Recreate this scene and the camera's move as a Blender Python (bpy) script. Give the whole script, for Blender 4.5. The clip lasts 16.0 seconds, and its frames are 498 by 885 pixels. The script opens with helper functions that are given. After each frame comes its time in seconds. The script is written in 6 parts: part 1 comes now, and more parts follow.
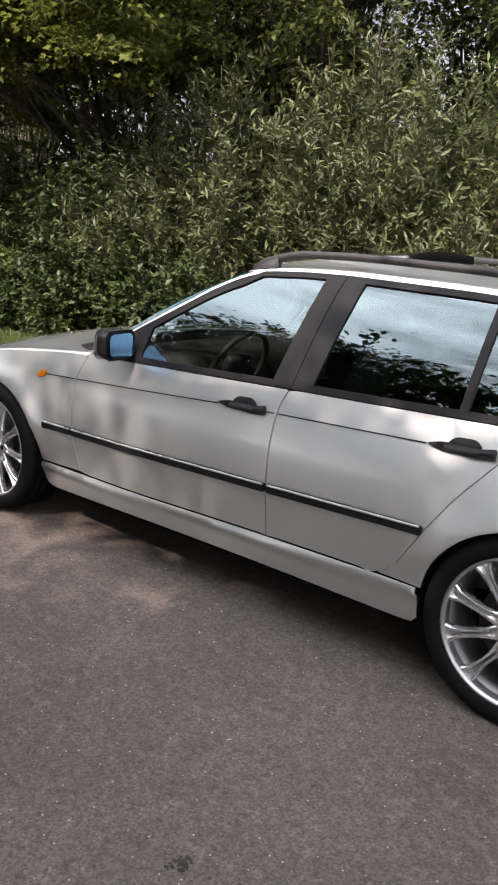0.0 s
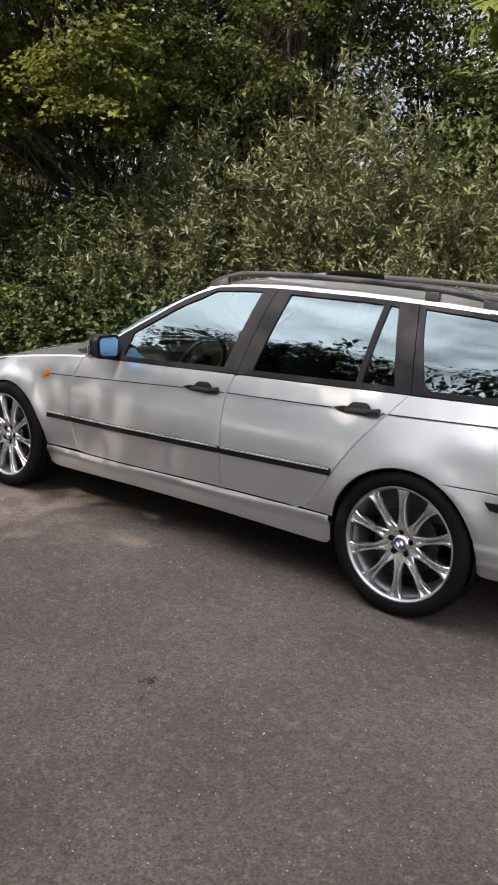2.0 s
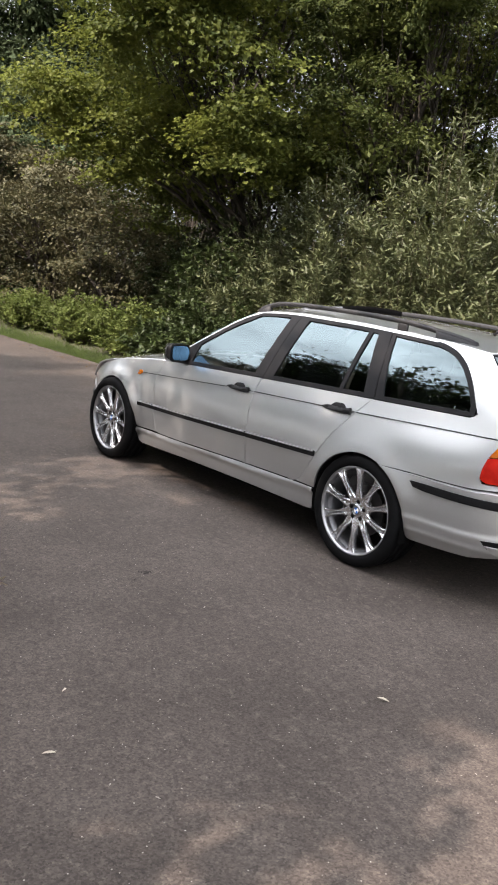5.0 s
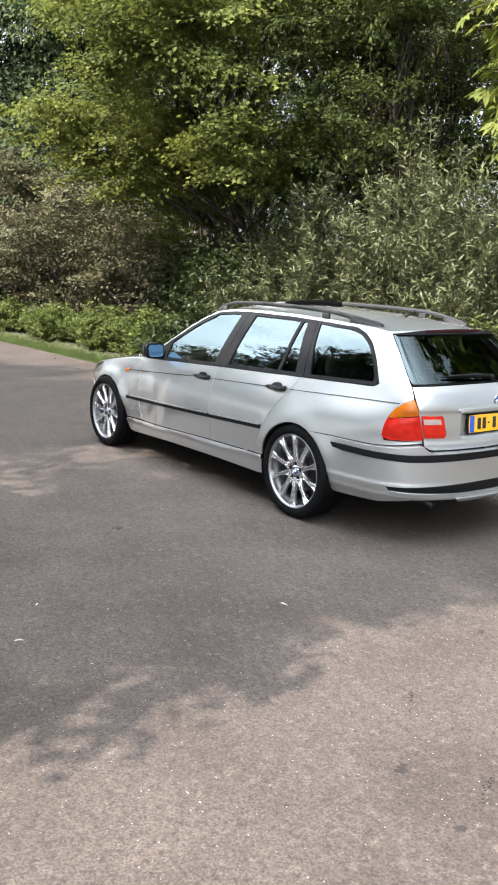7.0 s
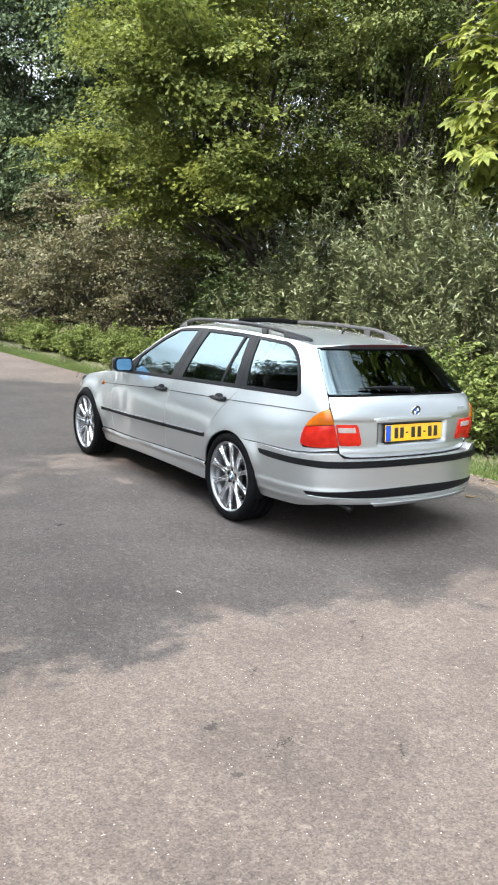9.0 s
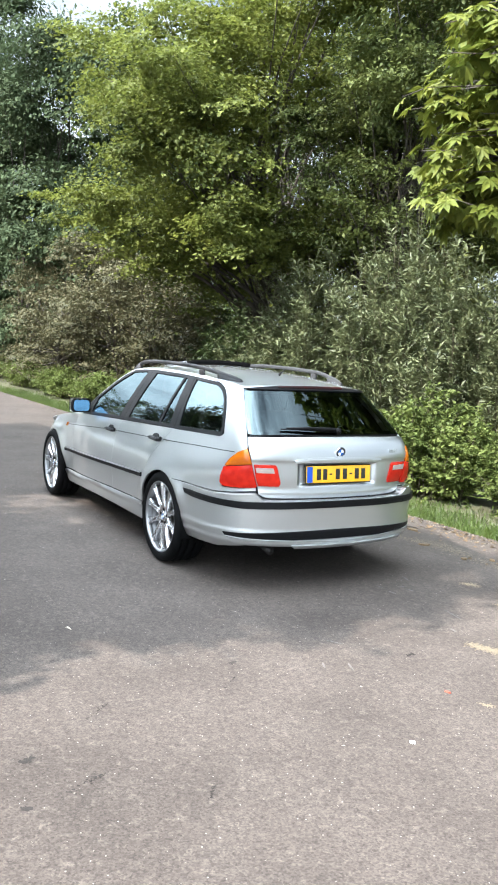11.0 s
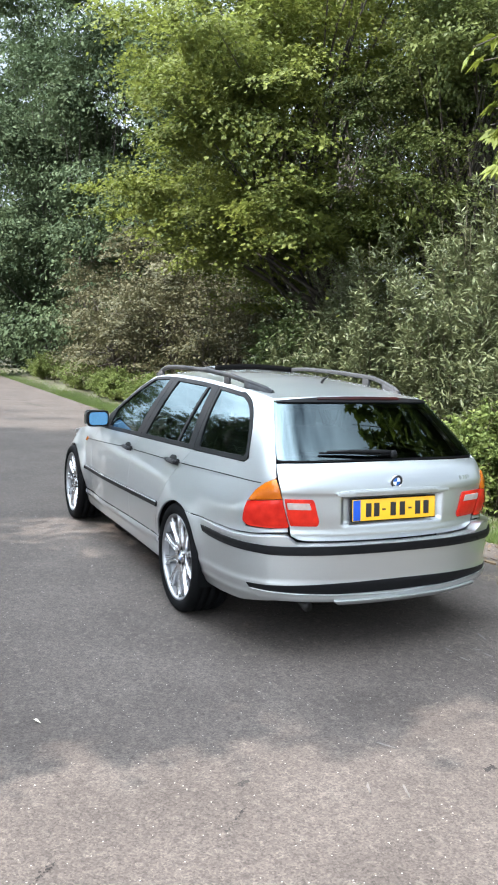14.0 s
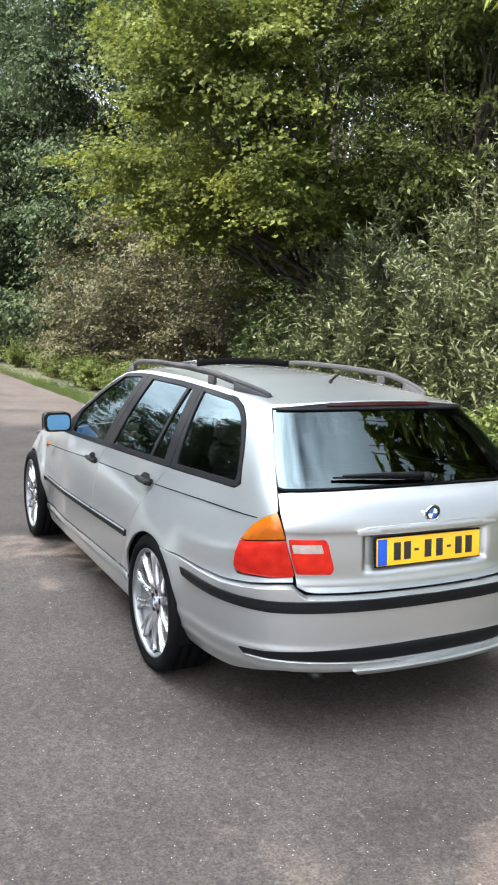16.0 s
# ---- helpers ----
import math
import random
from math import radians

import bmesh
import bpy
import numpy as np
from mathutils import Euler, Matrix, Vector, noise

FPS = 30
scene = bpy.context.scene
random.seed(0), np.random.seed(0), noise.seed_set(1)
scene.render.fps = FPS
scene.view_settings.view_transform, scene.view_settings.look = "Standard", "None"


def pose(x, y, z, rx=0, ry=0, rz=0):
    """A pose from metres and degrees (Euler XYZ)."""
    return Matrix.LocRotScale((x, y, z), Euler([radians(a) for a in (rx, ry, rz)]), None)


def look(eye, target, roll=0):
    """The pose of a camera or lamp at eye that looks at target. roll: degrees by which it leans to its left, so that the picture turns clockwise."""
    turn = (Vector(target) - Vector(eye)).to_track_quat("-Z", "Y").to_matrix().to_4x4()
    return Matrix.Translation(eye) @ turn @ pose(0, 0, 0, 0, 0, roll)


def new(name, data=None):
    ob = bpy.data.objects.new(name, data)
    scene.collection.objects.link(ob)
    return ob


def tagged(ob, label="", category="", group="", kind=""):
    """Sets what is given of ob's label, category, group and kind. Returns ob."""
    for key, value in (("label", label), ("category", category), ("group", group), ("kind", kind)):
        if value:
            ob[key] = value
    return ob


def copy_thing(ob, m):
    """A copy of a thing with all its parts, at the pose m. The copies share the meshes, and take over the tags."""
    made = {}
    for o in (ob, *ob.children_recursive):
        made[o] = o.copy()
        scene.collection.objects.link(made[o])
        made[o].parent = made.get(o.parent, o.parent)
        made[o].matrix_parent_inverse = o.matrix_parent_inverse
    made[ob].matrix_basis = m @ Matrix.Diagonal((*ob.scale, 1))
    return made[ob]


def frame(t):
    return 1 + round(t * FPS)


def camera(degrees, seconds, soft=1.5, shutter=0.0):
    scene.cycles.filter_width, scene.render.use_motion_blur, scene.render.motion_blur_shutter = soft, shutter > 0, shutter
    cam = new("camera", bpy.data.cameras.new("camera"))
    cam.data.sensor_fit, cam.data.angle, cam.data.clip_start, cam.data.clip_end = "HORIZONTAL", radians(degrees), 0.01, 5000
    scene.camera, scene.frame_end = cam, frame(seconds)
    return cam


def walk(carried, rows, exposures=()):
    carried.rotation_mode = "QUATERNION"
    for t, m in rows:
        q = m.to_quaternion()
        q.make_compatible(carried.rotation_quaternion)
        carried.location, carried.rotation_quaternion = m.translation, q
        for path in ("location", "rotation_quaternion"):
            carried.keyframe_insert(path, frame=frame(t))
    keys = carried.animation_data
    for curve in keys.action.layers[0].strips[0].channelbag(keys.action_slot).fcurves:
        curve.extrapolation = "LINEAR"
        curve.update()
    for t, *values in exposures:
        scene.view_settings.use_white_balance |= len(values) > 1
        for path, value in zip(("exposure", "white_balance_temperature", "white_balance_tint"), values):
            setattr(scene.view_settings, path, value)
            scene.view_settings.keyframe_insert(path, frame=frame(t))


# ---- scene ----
cam = camera(32.9, 16.0, soft=2.1)
PATH = [
    (0, (3.489, -3.332, 1.554), (2.331, -1.787, 1.033), 4.5),
    (0.5, (3.641, -3.594, 1.532), (2.527, -2.001, 1.063), 5.9),
    (1, (3.867, -3.722, 1.526), (2.643, -2.201, 1.097), 4.0),
    (1.5, (4.122, -3.845, 1.518), (2.948, -2.288, 1.079), 3.0),
    (2, (4.287, -4.037, 1.528), (3.119, -2.474, 1.088), 3.5),
    (2.5, (4.531, -4.168, 1.545), (3.231, -2.71, 1.117), 4.8),
    (3, (4.766, -4.203, 1.523), (3.479, -2.726, 1.119), 6.2),
    (3.5, (4.99, -4.372, 1.545), (3.708, -2.881, 1.18), 5.9),
    (4, (5.225, -4.414, 1.549), (3.84, -3.019, 1.178), 4.5),
    (4.2, (5.343, -4.401, 1.542), (3.917, -3.05, 1.165), 5.2),
    (6.3, (6.622, -4.557, 1.651), (5.098, -3.316, 1.277), 5.9),
    (6.5, (6.728, -4.597, 1.651), (5.171, -3.395, 1.289), 4.6),
    (7, (7.029, -4.551, 1.66), (5.478, -3.351, 1.264), 2.3),
    (7.5, (7.223, -4.387, 1.639), (5.641, -3.228, 1.248), 5.1),
    (8, (7.412, -4.276, 1.669), (5.779, -3.156, 1.385), 4.4),
    (8.5, (7.666, -4.224, 1.643), (6.027, -3.129, 1.304), 4.8),
    (9, (7.849, -4.064, 1.635), (6.206, -2.976, 1.293), 2.6),
    (9.2, (7.914, -3.96, 1.646), (6.247, -2.903, 1.326), 1.5),
    (11.3, (8.3, -3.212, 1.58), (6.57, -2.233, 1.364), 3.7),
    (11.5, (8.303, -3.139, 1.583), (6.572, -2.161, 1.367), 4.1),
    (12, (8.248, -3.053, 1.6), (6.503, -2.108, 1.354), 1.8),
    (12.5, (7.999, -2.976, 1.599), (6.24, -2.053, 1.371), 3.0),
    (13, (7.818, -2.876, 1.616), (6.062, -1.956, 1.355), 2.0),
    (13.5, (7.606, -2.682, 1.638), (5.804, -1.849, 1.401), 1.7),
    (14, (7.38, -2.566, 1.632), (5.581, -1.725, 1.391), 2.0),
    (14.5, (7.113, -2.521, 1.663), (5.333, -1.638, 1.437), 0.7),
    (15, (6.88, -2.406, 1.654), (5.103, -1.526, 1.392), 0.2),
    (15.5, (6.648, -2.257, 1.659), (4.817, -1.498, 1.386), 1.4),
    (16, (6.422, -2.161, 1.655), (4.644, -1.286, 1.379), 1.8),
]
walk(cam, [(t, look(eye, target, roll)) for t, eye, target, roll in PATH], exposures=[(0.0, 0.92, 6980, 23), (4.2, 0.92, 6980, 23), (6.5, 1.44, 6650, 18), (9.2, 1.75, 6350, 14), (11.3, 1.80, 6130, 12), (14.0, 1.72, 6080, 13), (16.0, 1.68, 6420, 16)])

# ---- light ----
world = bpy.data.worlds.new("world")
scene.world = world
world.use_nodes = True
wn, wl = world.node_tree.nodes, world.node_tree.links
wn.clear()
SUN_EL, SUN_AZ = 45.0, 180.0
sky = wn.new("ShaderNodeTexSky")
sky.sky_type, sky.sun_disc = "NISHITA", False
sky.sun_elevation, sky.sun_rotation = radians(SUN_EL), radians(SUN_AZ)
sky.dust_density, sky.ozone_density = 1.2, 1.5
coord = wn.new("ShaderNodeTexCoord")
stretch = wn.new("ShaderNodeMapping")
stretch.inputs["Scale"].default_value = (1.0, 1.0, 2.6)
cloud = wn.new("ShaderNodeTexNoise")
cloud.inputs["Scale"].default_value, cloud.inputs["Detail"].default_value, cloud.inputs["Roughness"].default_value = 2.1, 9.0, 0.6
ramp = wn.new("ShaderNodeValToRGB")
ramp.color_ramp.elements[0].position, ramp.color_ramp.elements[1].position = 0.30, 0.58
mix = wn.new("ShaderNodeMix")
mix.data_type = "RGBA"
# clouds brighten towards the sun, as thin cloud does
sun_side = wn.new("ShaderNodeVectorMath")
sun_side.operation = "DOT_PRODUCT"
sun_side.inputs[1].default_value = (0.0, -math.cos(radians(SUN_EL)), math.sin(radians(SUN_EL)))
glow = wn.new("ShaderNodeMapRange")
glow.interpolation_type = "SMOOTHSTEP"
for key, value in (("From Min", 0.15), ("From Max", 1.0), ("To Min", 15.0), ("To Max", 112.0)):
    glow.inputs[key].default_value = value
# and grow brighter overhead than over the horizon
height = wn.new("ShaderNodeSeparateXYZ")
lift = wn.new("ShaderNodeMapRange")
for key, value in (("From Min", 0.0), ("From Max", 1.0), ("To Min", 0.90), ("To Max", 1.30)):
    lift.inputs[key].default_value = value
veil = wn.new("ShaderNodeMath")
veil.operation = "MULTIPLY"
tinted = wn.new("ShaderNodeVectorMath")
tinted.operation = "MULTIPLY"
tinted.inputs[1].default_value = (0.88, 0.99, 1.05)
back = wn.new("ShaderNodeBackground")
back.inputs["Strength"].default_value = 0.033
wout = wn.new("ShaderNodeOutputWorld")
wl.new(coord.outputs["Generated"], stretch.inputs["Vector"])
wl.new(stretch.outputs["Vector"], cloud.inputs["Vector"])
wl.new(cloud.outputs["Fac"], ramp.inputs["Fac"])
wl.new(ramp.outputs["Color"], mix.inputs["Factor"])
wl.new(sky.outputs["Color"], mix.inputs["A"])
wl.new(coord.outputs["Generated"], sun_side.inputs[0])
wl.new(sun_side.outputs["Value"], glow.inputs["Value"])
wl.new(coord.outputs["Generated"], height.inputs["Vector"])
wl.new(height.outputs["Z"], lift.inputs["Value"])
wl.new(glow.outputs["Result"], veil.inputs[0])
wl.new(lift.outputs["Result"], veil.inputs[1])
wl.new(veil.outputs["Value"], tinted.inputs[0])
wl.new(tinted.outputs["Vector"], mix.inputs["B"])
wl.new(mix.outputs["Result"], back.inputs["Color"])
wl.new(back.outputs["Background"], wout.inputs["Surface"])

sun = new("sun", bpy.data.lights.new("sun", "SUN"))
sun.data.energy, sun.data.angle, sun.data.color = 5.0, radians(0.55), (1.0, 0.93, 0.82)
az, el = radians(SUN_AZ), radians(SUN_EL)
SUN_WAY = Vector((math.sin(az) * math.cos(el), math.cos(az) * math.cos(el), math.sin(el)))
sun.matrix_world = look(SUN_WAY * 60, (0, 0, 0))


# ---- materials ----
def material(name, color, rough=0.5, metal=0.0, vary=0.15, scale=30.0, bump=0.0, bump_scale=200.0, color2=None, coat=0.0, spec=0.5, island=0.0, through_light=0.0, random=0.0, scale2=3.0):
    m = bpy.data.materials.new(name)
    m.use_nodes = True
    n, l = m.node_tree.nodes, m.node_tree.links
    b = n["Principled BSDF"]
    out = n["Material Output"]
    b.inputs["Roughness"].default_value, b.inputs["Metallic"].default_value = rough, metal
    b.inputs["Coat Weight"].default_value, b.inputs["Coat Roughness"].default_value = coat, 0.04
    b.inputs["Specular IOR Level"].default_value = spec
    c = n.new("ShaderNodeTexCoord")
    t = n.new("ShaderNodeTexNoise")
    t.inputs["Scale"].default_value, t.inputs["Detail"].default_value = scale, 6.0
    t2 = n.new("ShaderNodeTexNoise")
    t2.inputs["Scale"].default_value, t2.inputs["Detail"].default_value = scale2, 4.0
    l.new(c.outputs["Object"], t.inputs["Vector"])
    l.new(c.outputs["Object"], t2.inputs["Vector"])
    add = n.new("ShaderNodeMath")
    add.operation = "ADD"
    l.new(t.outputs["Fac"], add.inputs[0])
    l.new(t2.outputs["Fac"], add.inputs[1])
    last = add.outputs[0]
    if island or random:
        src = n.new("ShaderNodeNewGeometry").outputs["Random Per Island"] if island else n.new("ShaderNodeObjectInfo").outputs["Random"]
        ma = n.new("ShaderNodeMath")
        ma.operation, ma.inputs[1].default_value = "MULTIPLY_ADD", island or random
        l.new(src, ma.inputs[0])
        l.new(last, ma.inputs[2])
        last = ma.outputs[0]
    r = n.new("ShaderNodeMapRange")
    r.inputs["From Min"].default_value, r.inputs["From Max"].default_value = 0.65, 1.35 + (island or random)
    l.new(last, r.inputs["Value"])
    mx = n.new("ShaderNodeMix")
    mx.data_type = "RGBA"
    lo = [v * (1 - vary) for v in color]
    hi = color2 or [min(1, v * (1 + vary)) for v in color]
    mx.inputs["A"].default_value, mx.inputs["B"].default_value = (*lo, 1), (*hi, 1)
    l.new(r.outputs["Result"], mx.inputs["Factor"])
    l.new(mx.outputs["Result"], b.inputs["Base Color"])
    if bump:
        bt = n.new("ShaderNodeTexNoise")
        bt.inputs["Scale"].default_value, bt.inputs["Detail"].default_value = bump_scale, 3.0
        bp = n.new("ShaderNodeBump")
        bp.inputs["Strength"].default_value, bp.inputs["Distance"].default_value = bump, 0.004
        l.new(c.outputs["Object"], bt.inputs["Vector"])
        l.new(bt.outputs["Fac"], bp.inputs["Height"])
        l.new(bp.outputs["Normal"], b.inputs["Normal"])
    if through_light:
        tr = n.new("ShaderNodeBsdfTranslucent")
        ms = n.new("ShaderNodeMixShader")
        ms.inputs["Fac"].default_value = through_light
        l.new(mx.outputs["Result"], tr.inputs["Color"])
        l.new(b.outputs["BSDF"], ms.inputs[1])
        l.new(tr.outputs["BSDF"], ms.inputs[2])
        l.new(ms.outputs["Shader"], out.inputs["Surface"])
    return m


def glass(name, tint, ior=1.7):
    m = bpy.data.materials.new(name)
    m.use_nodes = True
    n, l = m.node_tree.nodes, m.node_tree.links
    n.remove(n["Principled BSDF"])
    tr, gl, fr, ms = n.new("ShaderNodeBsdfTransparent"), n.new("ShaderNodeBsdfGlossy"), n.new("ShaderNodeFresnel"), n.new("ShaderNodeMixShader")
    tr.inputs["Color"].default_value = (*tint, 1)
    gl.inputs["Roughness"].default_value = 0.004
    fr.inputs["IOR"].default_value = ior
    gl.inputs["Color"].default_value = (0.76, 0.95, 1.0, 1)
    l.new(fr.outputs["Fac"], ms.inputs["Fac"])
    l.new(tr.outputs["BSDF"], ms.inputs[1])
    l.new(gl.outputs["BSDF"], ms.inputs[2])
    l.new(ms.outputs["Shader"], n["Material Output"].inputs["Surface"])
    return m


PAINT = material("silver_paint", (0.49, 0.505, 0.50), 0.40, 0.90, 0.03, 240, coat=1.0, scale2=1.5)
DARK_TRIM = material("black_plastic", (0.006, 0.006, 0.0065), 0.5, 0, 0.2, 60, 0.05, 700, spec=0.12)
RAIL = material("satin_black_rail", (0.022, 0.022, 0.023), 0.6, 0, 0.15, 40, spec=0.25)
GAP = material("dark_gap", (0.004, 0.004, 0.004), 0.95, spec=0.04)
RUBBER = material("tyre_rubber", (0.004, 0.004, 0.0042), 0.8, 0, 0.3, 25, 0.15, 120, spec=0.06)
ALLOY = material("rim_alloy", (0.58, 0.58, 0.59), 0.26, 0.92, 0.06, 40, coat=0.3)
# spoke alloy darkened: the shade inside the barrel is put into its colour
ALLOY_SHADED = material("shaded_barrel_alloy", (0.105, 0.105, 0.108), 0.42, 0.8, 0.25, 18)
# steel darkened for the shade behind the spokes; also on the exhaust pipe
STEEL = material("dark_steel", (0.028, 0.026, 0.025), 0.45, 0.7, 0.3, 40)
RIM = material("rim_lip_alloy", (0.26, 0.26, 0.265), 0.34, 0.85, 0.1, 40)
CHROME = material("chrome", (0.45, 0.45, 0.46), 0.15, 1.0, 0.02)
BLUE = material("roundel_blue", (0.02, 0.12, 0.42), 0.25, coat=0.6)
WHITE = material("roundel_white", (0.8, 0.8, 0.8), 0.25, coat=0.6)
AMBER = material("amber_lens", (0.50, 0.105, 0.004), 0.12, 0, 0.3, 14, 0.25, 90, color2=(0.72, 0.20, 0.008), coat=0.35, spec=0.3, through_light=0.25)
RED = material("red_lens", (0.42, 0.012, 0.008), 0.12, 0, 0.25, 18, 0.25, 90, color2=(0.66, 0.030, 0.014), coat=0.12, spec=0.15, through_light=0.2)
DARK_RED = material("dark_red_lens", (0.018, 0.002, 0.002), 0.3, coat=0.15, spec=0.15)
CLEAR_LENS = material("white_lens", (0.34, 0.27, 0.235), 0.15, 0, 0.25, 40, 0.3, 90, coat=0.4, spec=0.3)
PLATE = material("plate_yellow", (0.80, 0.40, 0.012), 0.35, 0, 0.04, 40, coat=0.2)
PLATE_BLUE = material("plate_blue", (0.01, 0.07, 0.42), 0.35)
PLATE_INK = material("plate_ink", (0.012, 0.011, 0.01), 0.5)
CABIN = material("cabin_cloth", (0.022, 0.022, 0.024), 0.85, 0, 0.25, 90, 0.2, 400)
CABIN_TRIM = material("cabin_plastic", (0.035, 0.034, 0.033), 0.6)
SIDE_GLASS = glass("side_glass", (0.24, 0.28, 0.27), 1.95)
REAR_GLASS = glass("rear_glass", (0.13, 0.15, 0.145), 1.85)
# the blue of the reflected sky is put into the mirror's colour
MIRROR = bpy.data.materials.new("sky_blue_mirror")
MIRROR.use_nodes = True
MIRROR.node_tree.nodes["Principled BSDF"].inputs["Base Color"].default_value = (0.24, 0.44, 0.66, 1)
MIRROR.node_tree.nodes["Principled BSDF"].inputs["Metallic"].default_value = 1.0
MIRROR.node_tree.nodes["Principled BSDF"].inputs["Roughness"].default_value = 0.02
BARK = material("bark", (0.045, 0.037, 0.029), 0.9, 0, 0.45, 14, 0.6, 60)
TWIG = material("twig", (0.060, 0.050, 0.028), 0.85, 0, 0.3, 20)
MAPLE_LEAF = material("maple_leaf", (0.052, 0.086, 0.023), 0.62, 0, 0.5, 0.9, color2=(0.200, 0.224, 0.046), island=0.4, through_light=0.45, spec=0.22, scale2=0.5)
DARK_LEAF = material("dark_leaf", (0.028, 0.046, 0.012), 0.62, 0, 0.4, 1.2, color2=(0.070, 0.098, 0.024), island=0.6, through_light=0.25, spec=0.22, scale2=0.5)
SHRUB_LEAF = material("shrub_leaf", (0.024, 0.040, 0.013), 0.5, 0, 0.4, 1.2, color2=(0.062, 0.088, 0.027), island=0.6, through_light=0.2, spec=0.3, scale2=0.5)
MID_LEAF = material("mid_leaf", (0.050, 0.078, 0.017), 0.62, 0, 0.4, 1.0, color2=(0.150, 0.158, 0.034), island=0.6, through_light=0.3, spec=0.2, scale2=0.5)
WILLOW_LEAF = material("willow_leaf", (0.055, 0.073, 0.027), 0.42, 0, 0.35, 1.5, color2=(0.170, 0.188, 0.094), island=0.7, through_light=0.25, spec=0.25, scale2=0.6)
NETTLE_LEAF = material("nettle_leaf", (0.062, 0.098, 0.021), 0.6, 0, 0.4, 1.5, color2=(0.168, 0.205, 0.058), island=0.7, through_light=0.35, spec=0.2, scale2=0.6)
RUSSET_LEAF = material("russet_leaf", (0.052, 0.062, 0.026), 0.62, 0, 0.35, 1.0, color2=(0.128, 0.114, 0.060), island=0.7, through_light=0.25, spec=0.22, scale2=0.7)
POPLAR_LEAF = material("poplar_leaf", (0.034, 0.056, 0.026), 0.75, 0, 0.4, 0.7, color2=(0.088, 0.118, 0.058), island=0.6, through_light=0.25, spec=0.12, scale2=0.4)
ASH_LEAF = material("ash_leaf", (0.036, 0.060, 0.018), 0.6, 0, 0.4, 1.2, color2=(0.120, 0.142, 0.040), island=0.5, through_light=0.35, spec=0.22, scale2=0.6)
CHESTNUT_LEAF = material("chestnut_leaf", (0.048, 0.086, 0.014), 0.62, 0, 0.3, 1.5, color2=(0.158, 0.172, 0.026), island=0.5, spec=0.2, through_light=0.3, scale2=0.8)
GRASS = material("grass_blade", (0.045, 0.088, 0.014), 0.5, 0, 0.4, 1.2, color2=(0.115, 0.16, 0.035), island=0.6, through_light=0.3, scale2=0.4)
SOIL = material("soil", (0.055, 0.055, 0.026), 0.95, 0, 0.5, 6, 0.8, 30, scale2=0.4)
LITTER = material("fallen_leaf", (0.075, 0.048, 0.024), 0.8, 0, 0.4, 3, color2=(0.165, 0.105, 0.048), island=0.8)


